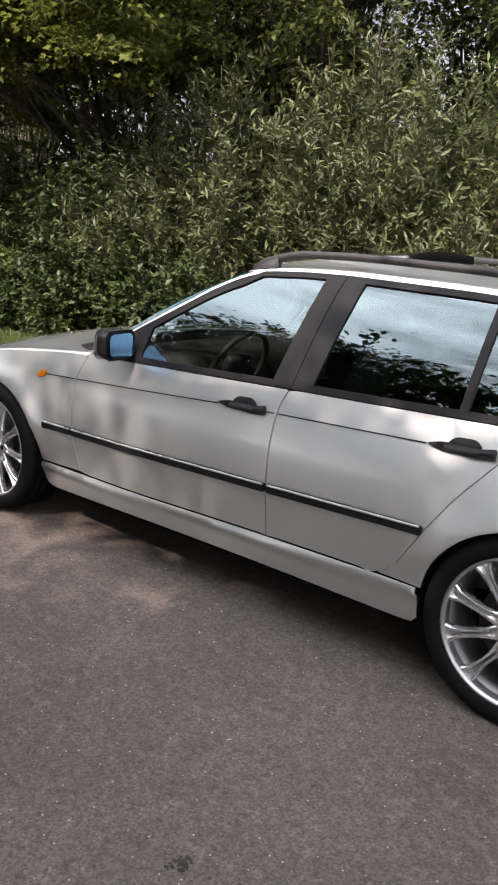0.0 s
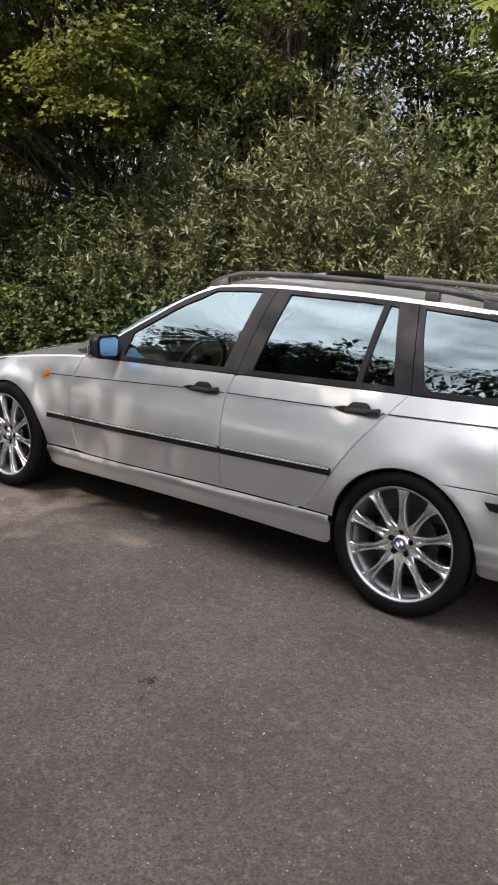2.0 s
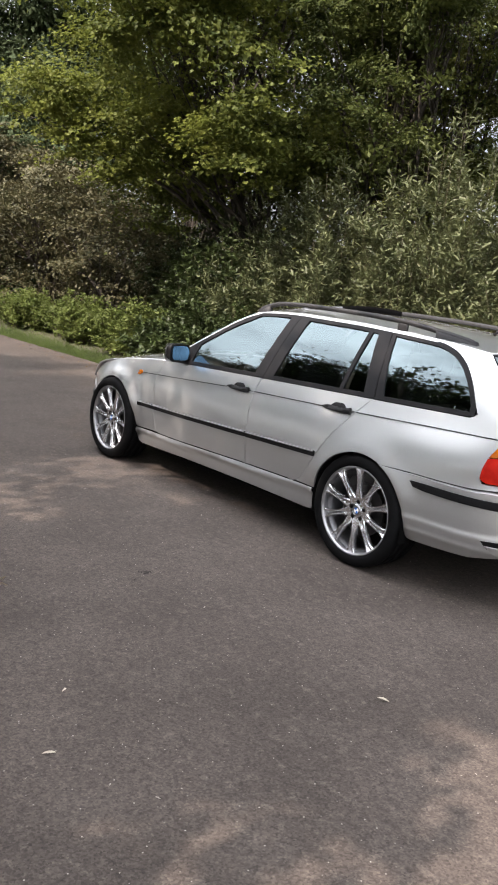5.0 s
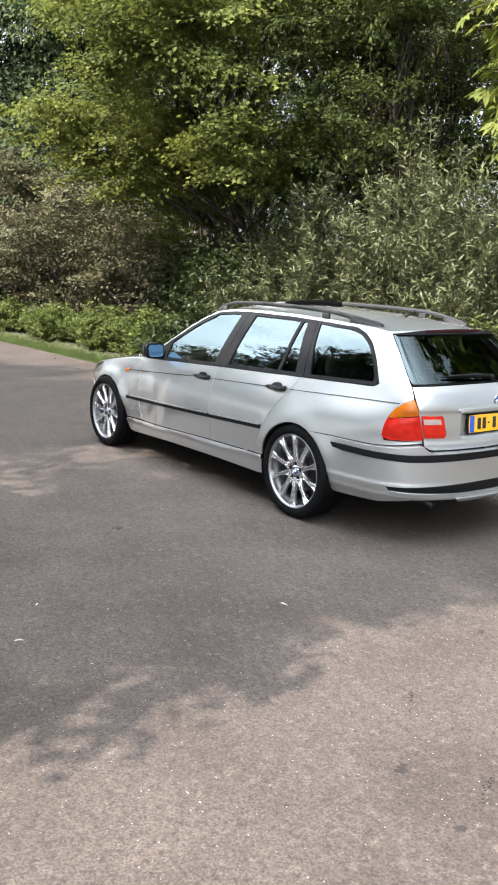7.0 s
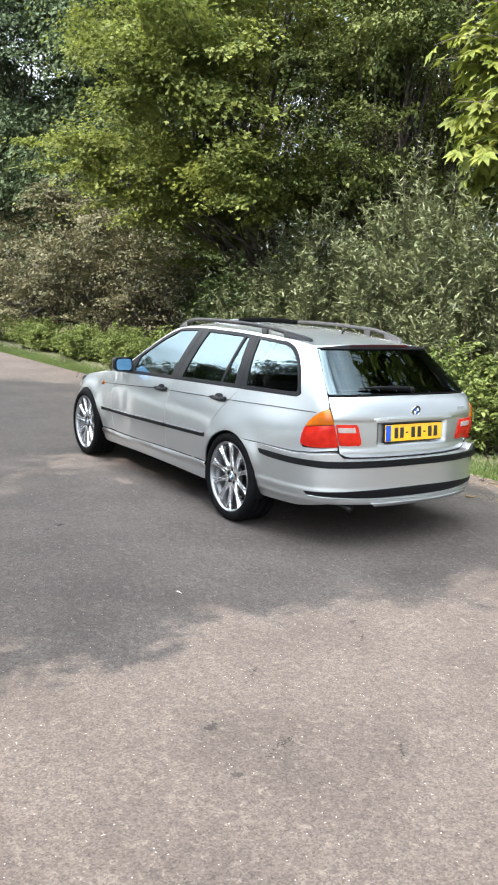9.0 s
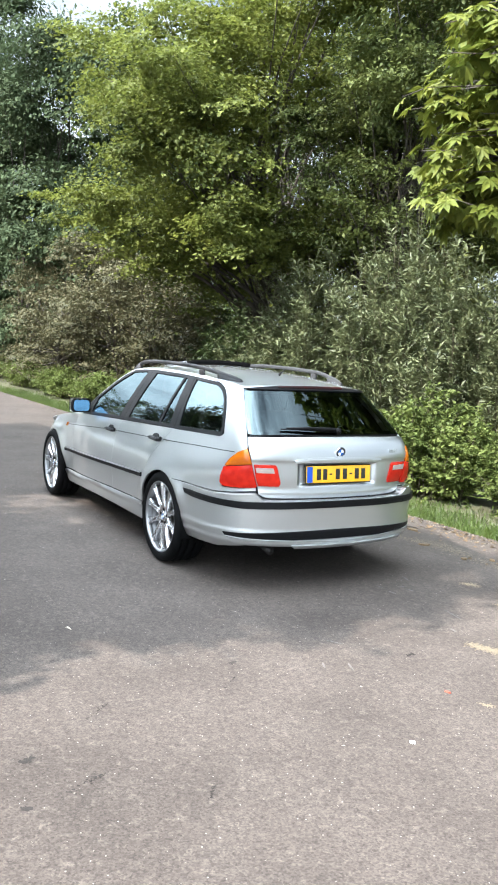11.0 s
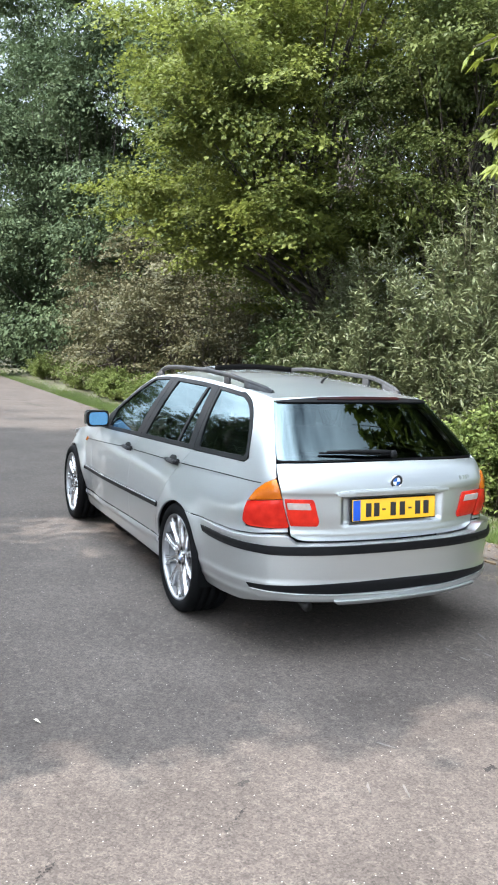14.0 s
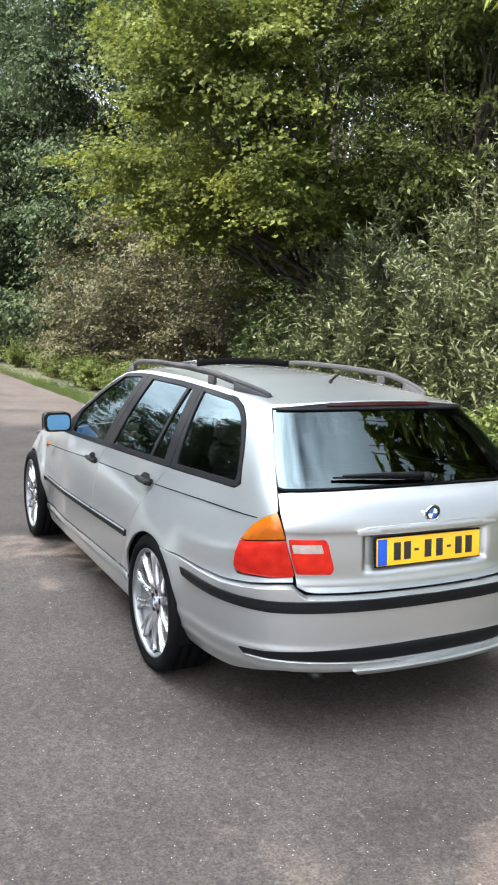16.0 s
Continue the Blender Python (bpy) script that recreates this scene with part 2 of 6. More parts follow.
def asphalt():
    m = bpy.data.materials.new("asphalt")
    m.use_nodes = True
    n, l = m.node_tree.nodes, m.node_tree.links
    b = n["Principled BSDF"]
    c = n.new("ShaderNodeTexCoord")

    def noise_node(scale, detail, rough=0.55):
        t = n.new("ShaderNodeTexNoise")
        t.inputs["Scale"].default_value, t.inputs["Detail"].default_value, t.inputs["Roughness"].default_value = scale, detail, rough
        l.new(c.outputs["Object"], t.inputs["Vector"])
        return t.outputs["Fac"]

    def ranged(v, a, b_, lo, hi):
        r = n.new("ShaderNodeMapRange")
        for k, x in zip(("From Min", "From Max", "To Min", "To Max"), (a, b_, lo, hi)):
            r.inputs[k].default_value = x
        l.new(v, r.inputs["Value"])
        return r.outputs["Result"]

    def mixed(f, a, bcol):
        x = n.new("ShaderNodeMix")
        x.data_type = "RGBA"
        for key, v in (("Factor", f), ("A", a), ("B", bcol)):
            if isinstance(v, (tuple, float)):
                x.inputs[key].default_value = v
            else:
                l.new(v, x.inputs[key])
        return x.outputs["Result"]

    stone = n.new("ShaderNodeTexVoronoi")
    stone.inputs["Scale"].default_value = 150.0
    l.new(c.outputs["Object"], stone.inputs["Vector"])
    bw = n.new("ShaderNodeRGBToBW")
    l.new(stone.outputs["Color"], bw.inputs["Color"])
    base = mixed(ranged(noise_node(1.1, 6), 0.30, 0.72, 0, 1), (0.046, 0.0378, 0.0330, 1), (0.077, 0.0640, 0.0560, 1))
    base = mixed(ranged(noise_node(2.6, 7, 0.65), 0.50, 0.72, 0, 0.5), base, (0.088, 0.075, 0.066, 1))
    base = mixed(ranged(noise_node(7.0, 8, 0.7), 0.52, 0.80, 0, 0.45), base, (0.040, 0.033, 0.029, 1))
    grain = mixed(ranged(mixed(0.55, bw.outputs["Val"], noise_node(95.0, 6, 0.75)), 0.28, 0.74, 0, 1), (0.42, 0.42, 0.42, 1), (1.56, 1.54, 1.50, 1))
    base = mixed(ranged(noise_node(30.0, 4, 0.6), 0.50, 0.66, 0, 0.55), base, (0.034, 0.028, 0.0245, 1))
    base = mixed(ranged(noise_node(21.0, 4, 0.6), 0.54, 0.68, 0, 0.45), base, (0.112, 0.096, 0.083, 1))
    mul = n.new("ShaderNodeMix")
    mul.data_type, mul.blend_type = "RGBA", "MULTIPLY"
    mul.inputs["Factor"].default_value = 0.8
    l.new(base, mul.inputs["A"])
    l.new(grain, mul.inputs["B"])
    speck = n.new("ShaderNodeTexVoronoi")
    speck.inputs["Scale"].default_value = 38.0
    l.new(c.outputs["Object"], speck.inputs["Vector"])
    near = ranged(speck.outputs["Distance"], 0.06, 0.13, 1, 0)
    sb = n.new("ShaderNodeRGBToBW")
    l.new(speck.outputs["Color"], sb.inputs["Color"])
    rare = ranged(sb.outputs["Val"], 0.62, 0.72, 0, 1)
    both = n.new("ShaderNodeMath")
    both.operation = "MULTIPLY"
    l.new(near, both.inputs[0])
    l.new(rare, both.inputs[1])
    col = mixed(both.outputs[0], mul.outputs["Result"], (0.30, 0.28, 0.25, 1))
    l.new(col, b.inputs["Base Color"])
    b.inputs["Roughness"].default_value, b.inputs["Specular IOR Level"].default_value = 0.82, 0.20
    bp = n.new("ShaderNodeBump")
    bp.inputs["Strength"].default_value, bp.inputs["Distance"].default_value = 0.40, 0.005
    l.new(bw.outputs["Val"], bp.inputs["Height"])
    l.new(bp.outputs["Normal"], b.inputs["Normal"])
    return m


ASPHALT = asphalt()


# ---- tools ----
def link(name, mesh, mat, parent=None, label=""):
    ob = new(name, mesh)
    if mat:
        mesh.materials.append(mat)
    if parent:
        ob.parent = parent
    return tagged(ob, label)


def part(name, bm, mat, parent=None, label="", smooth=True):
    mesh = bpy.data.meshes.new(name)
    bm.to_mesh(mesh)
    bm.free()
    if smooth:
        mesh.shade_smooth()
    return link(name, mesh, mat, parent, label)


def raw(name, verts, faces, mat, parent=None, label="", smooth=True):
    mesh = bpy.data.meshes.new(name)
    mesh.from_pydata([tuple(v) for v in verts], [], [tuple(f) for f in faces])
    if smooth:
        mesh.shade_smooth()
    return link(name, mesh, mat, parent, label)


def thing(name, label, category, m=None, group="", kind=""):
    ob = new(name)
    if m:
        ob.matrix_world = m
    return tagged(ob, label, category, group, kind)


def box(sx, sy, sz, bevel=0.01, m=None, segments=2):
    bm = bmesh.new()
    bmesh.ops.create_cube(bm, size=1.0)
    bmesh.ops.scale(bm, vec=(sx, sy, sz), verts=bm.verts)
    if bevel:
        bmesh.ops.bevel(bm, geom=bm.edges[:], offset=bevel, segments=segments, profile=0.6, affect="EDGES")
    if m:
        bm.transform(m)
    return bm


def tube(points, radii, sides=8, bm=None, flat=1.0):
    bm = bm or bmesh.new()
    pts = [Vector(p) for p in points]
    rings = []
    for i, p in enumerate(pts):
        way = (pts[min(i + 1, len(pts) - 1)] - pts[max(i - 1, 0)]).normalized()
        q = way.to_track_quat("Z", "Y")
        r = radii[i] if hasattr(radii, "__len__") else radii
        rings.append([bm.verts.new(p + q @ Vector((r * math.cos(2 * math.pi * k / sides), r * flat * math.sin(2 * math.pi * k / sides), 0))) for k in range(sides)])
    for a, b in zip(rings, rings[1:]):
        for k in range(sides):
            bm.faces.new((a[k], a[(k + 1) % sides], b[(k + 1) % sides], b[k]))
    bm.faces.new(rings[0][::-1])
    bm.faces.new(rings[-1])
    return bm


def lathe(profile, steps=64, axis="Y", bm=None):
    """Turns (radius, along) pairs about the y axis."""
    bm = bm or bmesh.new()
    rings = []
    for k in range(steps):
        a = 2 * math.pi * k / steps
        rings.append([bm.verts.new((r * math.cos(a), y, r * math.sin(a))) for r, y in profile])
    for k in range(steps):
        a, b = rings[k], rings[(k + 1) % steps]
        for i in range(len(profile) - 1):
            bm.faces.new((a[i], a[i + 1], b[i + 1], b[i]))
    return bm


def curve(pairs, soft=0.0):
    """A smooth function through pairs (x, y)."""
    xs, ys = np.array(pairs, float).T
    d = np.linspace(xs[0] - 0.3, xs[-1] + 0.3, 1600)
    v = np.interp(d, xs, ys)
    if soft:
        step = d[1] - d[0]
        k = np.exp(-0.5 * (np.arange(-int(4 * soft / step), int(4 * soft / step) + 1) * step / soft) ** 2)
        half = len(k) // 2
        v = np.convolve(np.r_[np.full(half, v[0]), v, np.full(half, v[-1])], k / k.sum(), "valid")
    return lambda x: np.interp(x, d, v)


# ---- car shell ----
FRONT_AXLE, REAR_AXLE, HUB_Z = 0.0, 2.74, 0.3286
half_width = curve([(0.15, 0.775), (0.20, 0.812), (0.27, 0.828), (0.36, 0.834), (0.46, 0.845), (0.55, 0.8505), (0.62, 0.8505), (0.70, 0.843), (0.78, 0.828), (0.86, 0.804),
                    (0.92, 0.783), (0.96, 0.768), (1.00, 0.748), (1.10, 0.698), (1.20, 0.640), (1.30, 0.575), (1.345, 0.542), (1.40, 0.495)], 0.018)
taper_low = curve([(-0.6, 0.86), (-0.3, 0.905), (0.0, 0.93), (0.37, 0.953), (1.0, 0.992), (1.7, 1.0), (2.5, 1.0), (3.1, 0.972), (3.5, 0.94), (3.8, 0.92)], 0.10)
taper_high = curve([(-0.6, 0.86), (0.2, 0.93), (0.6, 0.965), (1.0, 0.992), (1.7, 1.0), (2.68, 0.968), (3.3, 0.905), (3.6, 0.88)], 0.10)
rear_x = curve([(0.15, 3.62), (0.25, 3.70), (0.40, 3.742), (0.66, 3.752), (0.75, 3.752), (0.90, 3.738), (0.95, 3.718), (1.00, 3.675), (1.309, 3.335), (1.345, 3.295), (1.40, 3.22)], 0.012)
rear_n = curve([(0.15, 7), (0.60, 7), (0.70, 7.5), (0.80, 10), (0.90, 15), (1.00, 20), (1.40, 20)], 0.03)
front_x = curve([(0.15, -0.66), (0.28, -0.73), (0.50, -0.75), (0.60, -0.72), (0.68, -0.66), (0.78, -0.45), (0.90, -0.2), (1.4, 0.0)], 0.02)
S_FRONT, S_REAR, X_F, X_R = -1.45, 4.5, 0.45, 2.6
Z_LEVELS = np.linspace(0.15, 1.40, 76)
S_LEVELS = np.r_[np.linspace(S_FRONT, X_F, 90), np.linspace(X_F, X_R, 70)[1:], np.linspace(X_R, S_REAR, 150)[1:]]


def flank(x, z):
    mixing = np.clip((z - 0.72) / 0.26, 0, 1)
    mixing = mixing * mixing * (3 - 2 * mixing)
    w = half_width(z) * ((1 - mixing) * taper_low(x) + mixing * taper_high(x))
    for ax in (FRONT_AXLE, REAR_AXLE):
        r = np.hypot(x - ax, z - 0.325)
        w = w + 0.025 * np.exp(-((r - 0.345) / 0.078) ** 2) * np.clip((z - 0.30) / 0.2, 0, 1) * (1.5 if ax == FRONT_AXLE else 1.0)
    return w


def build_table():
    table = np.zeros((len(S_LEVELS), len(Z_LEVELS), 2))
    u = 1 - (1 - np.linspace(0, 1, 500)) ** 2.5
    for j, z in enumerate(Z_LEVELS):
        mid = S_LEVELS[(S_LEVELS >= X_F) & (S_LEVELS <= X_R)]
        rx, fx = rear_x(z), front_x(z)
        x = X_R + (rx - X_R) * u
        y = flank(x, z) * np.maximum(0, 1 - u ** rear_n(z)) ** (1 / 2.2)
        a = np.r_[0, np.cumsum(np.hypot(np.diff(x), np.diff(y)))]
        f = (S_LEVELS[S_LEVELS > X_R] - X_R) / (S_REAR - X_R) * a[-1]
        rear = np.c_[np.interp(f, a, x), np.interp(f, a, y)]
        x = X_F + (fx - X_F) * u
        y = flank(x, z) * np.maximum(0, 1 - u ** 9.0) ** (1 / 2.2)
        a = np.r_[0, np.cumsum(np.hypot(np.diff(x), np.diff(y)))]
        f = (X_F - S_LEVELS[S_LEVELS < X_F]) / (X_F - S_FRONT) * a[-1]
        front = np.c_[np.interp(f, a, x), np.interp(f, a, y)]
        table[:, j] = np.r_[front, np.c_[mid, flank(mid, z)], rear]
    return table


TABLE = build_table()


def shell(s, z):
    """The car's left skin at s along its outline and height z; s runs on past the middle of the tail to the right side."""
    s, z = np.asarray(s, float), np.asarray(z, float)
    over = s > S_REAR
    s = np.where(over, 2 * S_REAR - s, s)
    i = np.clip(np.searchsorted(S_LEVELS, s) - 1, 0, len(S_LEVELS) - 2)
    j = np.clip(np.searchsorted(Z_LEVELS, z) - 1, 0, len(Z_LEVELS) - 2)
    a = ((s - S_LEVELS[i]) / (S_LEVELS[i + 1] - S_LEVELS[i]))[..., None]
    b = ((z - Z_LEVELS[j]) / (Z_LEVELS[j + 1] - Z_LEVELS[j]))[..., None]
    p = (1 - a) * (1 - b) * TABLE[i, j] + a * (1 - b) * TABLE[i + 1, j] + (1 - a) * b * TABLE[i, j + 1] + a * b * TABLE[i + 1, j + 1]
    return np.stack([p[..., 0], np.where(over, p[..., 1], -p[..., 1]), z], -1)


def shell_normal(s, z):
    e = 0.012
    s, z = np.asarray(s, float), np.asarray(z, float)
    ds, dz = shell(s + e, z) - shell(s - e, z), shell(s, z + e) - shell(s, z - e)
    n = np.cross(ds, dz)
    return n / np.maximum(np.linalg.norm(n, axis=-1, keepdims=True), 1e-9)


def at_x(x, z):
    """s where the skin at height z reaches x, on the left side."""
    if X_F <= x <= X_R:
        return x
    ss = np.linspace(X_R, S_REAR, 400) if x > X_R else np.linspace(X_F, S_FRONT, 400)
    xs = shell(ss, np.full(400, z))[:, 0]
    return float(np.interp(x, xs, ss)) if x > X_R else float(np.interp(-x, -xs, ss))


def at_y(y, z):
    """s where the tail at height z reaches y (left negative)."""
    ss = np.linspace(X_R, S_REAR, 400)
    ys = -shell(ss, np.full(400, z))[:, 1]
    s = float(np.interp(-abs(y), -ys, ss))
    return s if y <= 0 else 2 * S_REAR - s


def X(*pairs):
    return [(at_x(x, z), z) for x, z in pairs]


def Y(*pairs):
    return [(at_y(y, z), z) for y, z in pairs]


def arc(cx, cz, r, a0, a1, n=28):
    return [(cx + r * math.cos(radians(a)), cz + r * math.sin(radians(a))) for a in np.linspace(a0, a1, n)]


def rounded(poly, radius, n=5):
    """Rounds a polygon's corners; radius: one for all, or one for each."""
    out = []
    for i, p in enumerate(poly):
        p, a, b = (np.array(v, float) for v in (p, poly[i - 1], poly[(i + 1) % len(poly)]))
        r = radius[i] if hasattr(radius, "__len__") else radius
        da, db = np.linalg.norm(a - p), np.linalg.norm(b - p)
        if r <= 0 or da < 1e-6 or db < 1e-6:
            out.append(tuple(p))
            continue
        r = min(r, da * 0.48, db * 0.48)
        p0, p1 = p + (a - p) / da * r, p + (b - p) / db * r
        for t in np.linspace(0, 1, n):
            out.append(tuple((1 - t) ** 2 * p0 + 2 * t * (1 - t) * p + t * t * p1))
    return out


def dense(poly, step):
    out = []
    for a, b in zip(poly, poly[1:] + poly[:1]):
        n = max(1, int(math.ceil(math.dist(a, b) / step)))
        out += [(a[0] + (b[0] - a[0]) * k / n, a[1] + (b[1] - a[1]) * k / n) for k in range(n)]
    return np.array(out)


def area(p):
    return 0.5 * np.sum(p[:, 0] * np.roll(p[:, 1], -1) - np.roll(p[:, 0], -1) * p[:, 1])


def shrunk(p, d):
    if area(p) < 0:
        p = p[::-1]
    e = np.roll(p, -1, 0) - np.roll(p, 1, 0)
    n = np.c_[-e[:, 1], e[:, 0]] / np.maximum(np.linalg.norm(e, axis=1, keepdims=True), 1e-9)
    return p + n * d


def inside(pts, poly):
    hit = np.zeros(len(pts), bool)
    for a, b in zip(poly, np.roll(poly, -1, 0)):
        cross = (a[1] > pts[:, 1]) != (b[1] > pts[:, 1])
        if cross.any():
            hit ^= cross & (pts[:, 0] < (b[0] - a[0]) * (pts[:, 1] - a[1]) / (b[1] - a[1] + 1e-15) + a[0])
    return hit


def skin(name, poly, mat, parent, out=0.0, gap=0.0, thick=0.010, step=0.035, hole=None, mirror=False, label="", place=None, normal=None, bulge=0.0):
    """A panel: the part of the skin inside poly, in (s, z), with turned-in edges. out: metres it stands proud (a number, or a function of s, z)."""
    place, normal = place or shell, normal or shell_normal
    loops = [shrunk(dense(poly, step), gap)]
    if hole is not None:
        loops.append(shrunk(dense(hole, step), 0.0))
    lo, hi = loops[0].min(0), loops[0].max(0)
    gx, gy = np.meshgrid(np.arange(lo[0] + step / 2, hi[0], step), np.arange(lo[1] + step / 2, hi[1], step))
    inner = np.c_[gx.ravel(), gy.ravel()]
    keep = inside(inner, loops[0])
    if hole is not None:
        keep &= ~inside(inner, loops[1])
    inner = inner[keep]
    rim = np.concatenate(loops)
    if len(inner):
        far = np.sqrt(((inner[:, None] - rim[None]) ** 2).sum(-1)).min(1)
        depth = far[far > step * 0.45]
        inner = inner[far > step * 0.45]
    pts = np.concatenate([rim, inner]) if len(inner) else rim
    edges, k = [], 0
    for loop in loops:
        edges += [(k + i, k + (i + 1) % len(loop)) for i in range(len(loop))]
        k += len(loop)
    from mathutils.geometry import delaunay_2d_cdt
    v2, _, f2, *_ = delaunay_2d_cdt([Vector(p) for p in pts], edges, [], 0, 1e-6)
    v2 = np.array([tuple(v) for v in v2])
    tri = np.array([f for f in f2 if len(f) == 3])
    mid = v2[tri].mean(1)
    ok = inside(mid, loops[0])
    if hole is not None:
        ok &= ~inside(mid, loops[1])
    tri = tri[ok]
    s, z = v2[:, 0], v2[:, 1]
    nrm = normal(s, z)
    off = out(s, z) if callable(out) else np.full(len(s), float(out))
    slope = np.zeros((len(s), 3))
    if bulge:
        gap_to = np.sqrt(((v2[:, None] - rim[None]) ** 2).sum(-1))
        near, d = gap_to.argmin(1), gap_to.min(1)
        off = off + bulge * (1 - np.exp(-d / 0.02))
        inward = v2 - rim[near]
        centre = v2.mean(0)
        inward[d < 1e-4] = (centre - v2)[d < 1e-4]
        inward /= np.linalg.norm(inward, axis=1, keepdims=True) + 1e-9
        e = 0.004
        ts, tz = place(s + e, z) - place(s - e, z), place(s, z + e) - place(s, z - e)
        ts /= np.linalg.norm(ts, axis=1, keepdims=True) + 1e-9
        tz /= np.linalg.norm(tz, axis=1, keepdims=True) + 1e-9
        slope = (ts * inward[:, :1] + tz * inward[:, 1:]) * (bulge / 0.02 * np.exp(-d / 0.02))[:, None]
    p3 = place(s, z) + nrm * off[:, None]
    if callable(out):
        e = 0.005
        raised = lambda a, b: place(a, b) + normal(a, b) * out(a, b)[:, None]
        true = np.cross(raised(s + e, z) - raised(s - e, z), raised(s, z + e) - raised(s, z - e))
        nrm = true / np.maximum(np.linalg.norm(true, axis=1, keepdims=True), 1e-9)
    nrm = nrm - slope
    nrm /= np.linalg.norm(nrm, axis=1, keepdims=True) + 1e-9
    t3 = p3[tri]
    face = np.cross(t3[:, 1] - t3[:, 0], t3[:, 2] - t3[:, 0])
    wrong = (face * nrm[tri[:, 0]]).sum(1) < 0
    tri[wrong] = tri[wrong][:, ::-1]
    verts, norms, faces = [p3], [nrm], [tuple(t) for t in tri]
    # turned-in edges, found from the panel's open edges
    count = {}
    for a, b, c in tri:
        for e in ((a, b), (b, c), (c, a)):
            count[e] = 1
    opened = [e for e in count if (e[1], e[0]) not in count]
    if thick and opened:
        used = sorted({v for e in opened for v in e})
        index = {v: i for i, v in enumerate(used)}
        n0 = len(p3)
        outward = np.zeros((len(used), 3))
        for a, b in opened:
            o = np.cross(p3[b] - p3[a], nrm[a])
            o /= np.linalg.norm(o) + 1e-9
            outward[index[a]] += o
            outward[index[b]] += o
        outward /= np.linalg.norm(outward, axis=1, keepdims=True) + 1e-9
        top = p3[used]
        mid_ = top + outward * 0.0010 - nrm[used] * 0.0012
        low = mid_ - nrm[used] * thick
        soft = outward + nrm[used]
        soft /= np.linalg.norm(soft, axis=1, keepdims=True) + 1e-9
        verts += [top, mid_, low]
        norms += [soft, outward, outward]
        m = len(used)
        for a, b in opened:
            ia, ib = index[a], index[b]
            faces.append((n0 + ib, n0 + ia, n0 + m + ia, n0 + m + ib))
            faces.append((n0 + m + ib, n0 + m + ia, n0 + 2 * m + ia, n0 + 2 * m + ib))
    V, N = np.concatenate(verts), np.concatenate(norms)
    if mirror:
        V, N = V * (1, -1, 1), N * (1, -1, 1)
        faces = [f[::-1] for f in faces]
    # the tail's far corner stands a little fuller
    V[:, 1] += 0.055 * np.clip((V[:, 0] - 2.9) / 0.5, 0, 1) * np.clip((V[:, 1] - 0.50) / 0.28, 0, 1)
    mesh = bpy.data.meshes.new(name)
    mesh.from_pydata(V.tolist(), [], faces)
    mesh.shade_smooth()
    mesh.normals_split_custom_set_from_vertices(N.tolist())
    return link(name, mesh, mat, parent, label)


def surface(name, fn, nu, nv, mat, parent, label="", thick=0.006):
    """A sheet of fn(u, v), u and v from 0 to 1, with a thickness."""
    u, v = np.meshgrid(np.linspace(0, 1, nu), np.linspace(0, 1, nv), indexing="ij")
    p = fn(u, v).reshape(-1, 3)
    faces = [(i * nv + j, (i + 1) * nv + j, (i + 1) * nv + j + 1, i * nv + j + 1) for i in range(nu - 1) for j in range(nv - 1)]
    ob = raw(name, p, faces, mat, parent, label)
    if thick:
        so = ob.modifiers.new("solid", "SOLIDIFY")
        so.thickness, so.offset = thick, -1
    return ob


car = thing("station_wagon", "silver metallic station wagon with black trim, parked on asphalt", "car")

# outlines on the skin, as (x, z)
belt = curve([(0.6, 0.899), (0.94, 0.915), (1.74, 0.948), (2.68, 0.979), (3.30, 0.996), (3.6, 1.003)], 0.05)
crease = curve([(0.2, 0.748), (0.34, 0.756), (1.0, 0.800), (1.55, 0.836), (2.45, 0.868), (3.1, 0.893), (3.6, 0.908)], 0.08)
sill_low = curve([(0.3, 0.208), (0.5, 0.212), (1.06, 0.236), (1.7, 0.242), (2.5, 0.232)], 0.1)
sill_top = curve([(0.3, 0.318), (1.0, 0.334), (1.7, 0.356), (2.5, 0.366)], 0)
roof_edge = curve([(1.0, 1.24), (1.15, 1.285), (1.30, 1.325), (1.5, 1.357), (1.8, 1.372), (2.3, 1.370), (2.7, 1.356), (3.0, 1.337), (3.25, 1.312), (3.5, 1.28)], 0.06)
a_line = curve([(0.68, 0.895), (0.83, 1.006), (1.05, 1.142), (1.21, 1.247), (1.32, 1.303), (1.40, 1.330)], 0.035)
top_line = curve([(1.40, 1.336), (1.60, 1.352), (1.80, 1.358), (2.30, 1.354), (2.70, 1.340), (2.95, 1.326), (3.06, 1.294), (3.15, 1.238), (3.23, 1.155), (3.29, 1.07), (3.325, 1.00)], 0.02)
fender_top = curve([(-0.70, 0.60), (-0.60, 0.66), (-0.45, 0.722), (-0.2, 0.782), (0.1, 0.830), (0.4, 0.868), (0.7, 0.897)], 0.06)
R_ARCH = 0.347
ARCH_Z = 0.322


def door_front(z):
    return float(np.interp(z, [0.33, 0.50, 0.70, 0.78, 0.90], [0.640, 0.585, 0.572, 0.583, 0.632]))


def b_seam(z):
    return float(np.interp(z, [0.34, 0.5, 0.7, 0.86, 0.948], [1.735, 1.725, 1.715, 1.715, 1.745]))


def c_seam_low(z):
    # runs round the rear arch, then slants up to the belt
    return float(np.interp(z, [0.365, 0.42, 0.50, 0.60, 0.72, 0.86, 0.98], [2.215, 2.285, 2.335, 2.395, 2.475, 2.585, 2.680]))


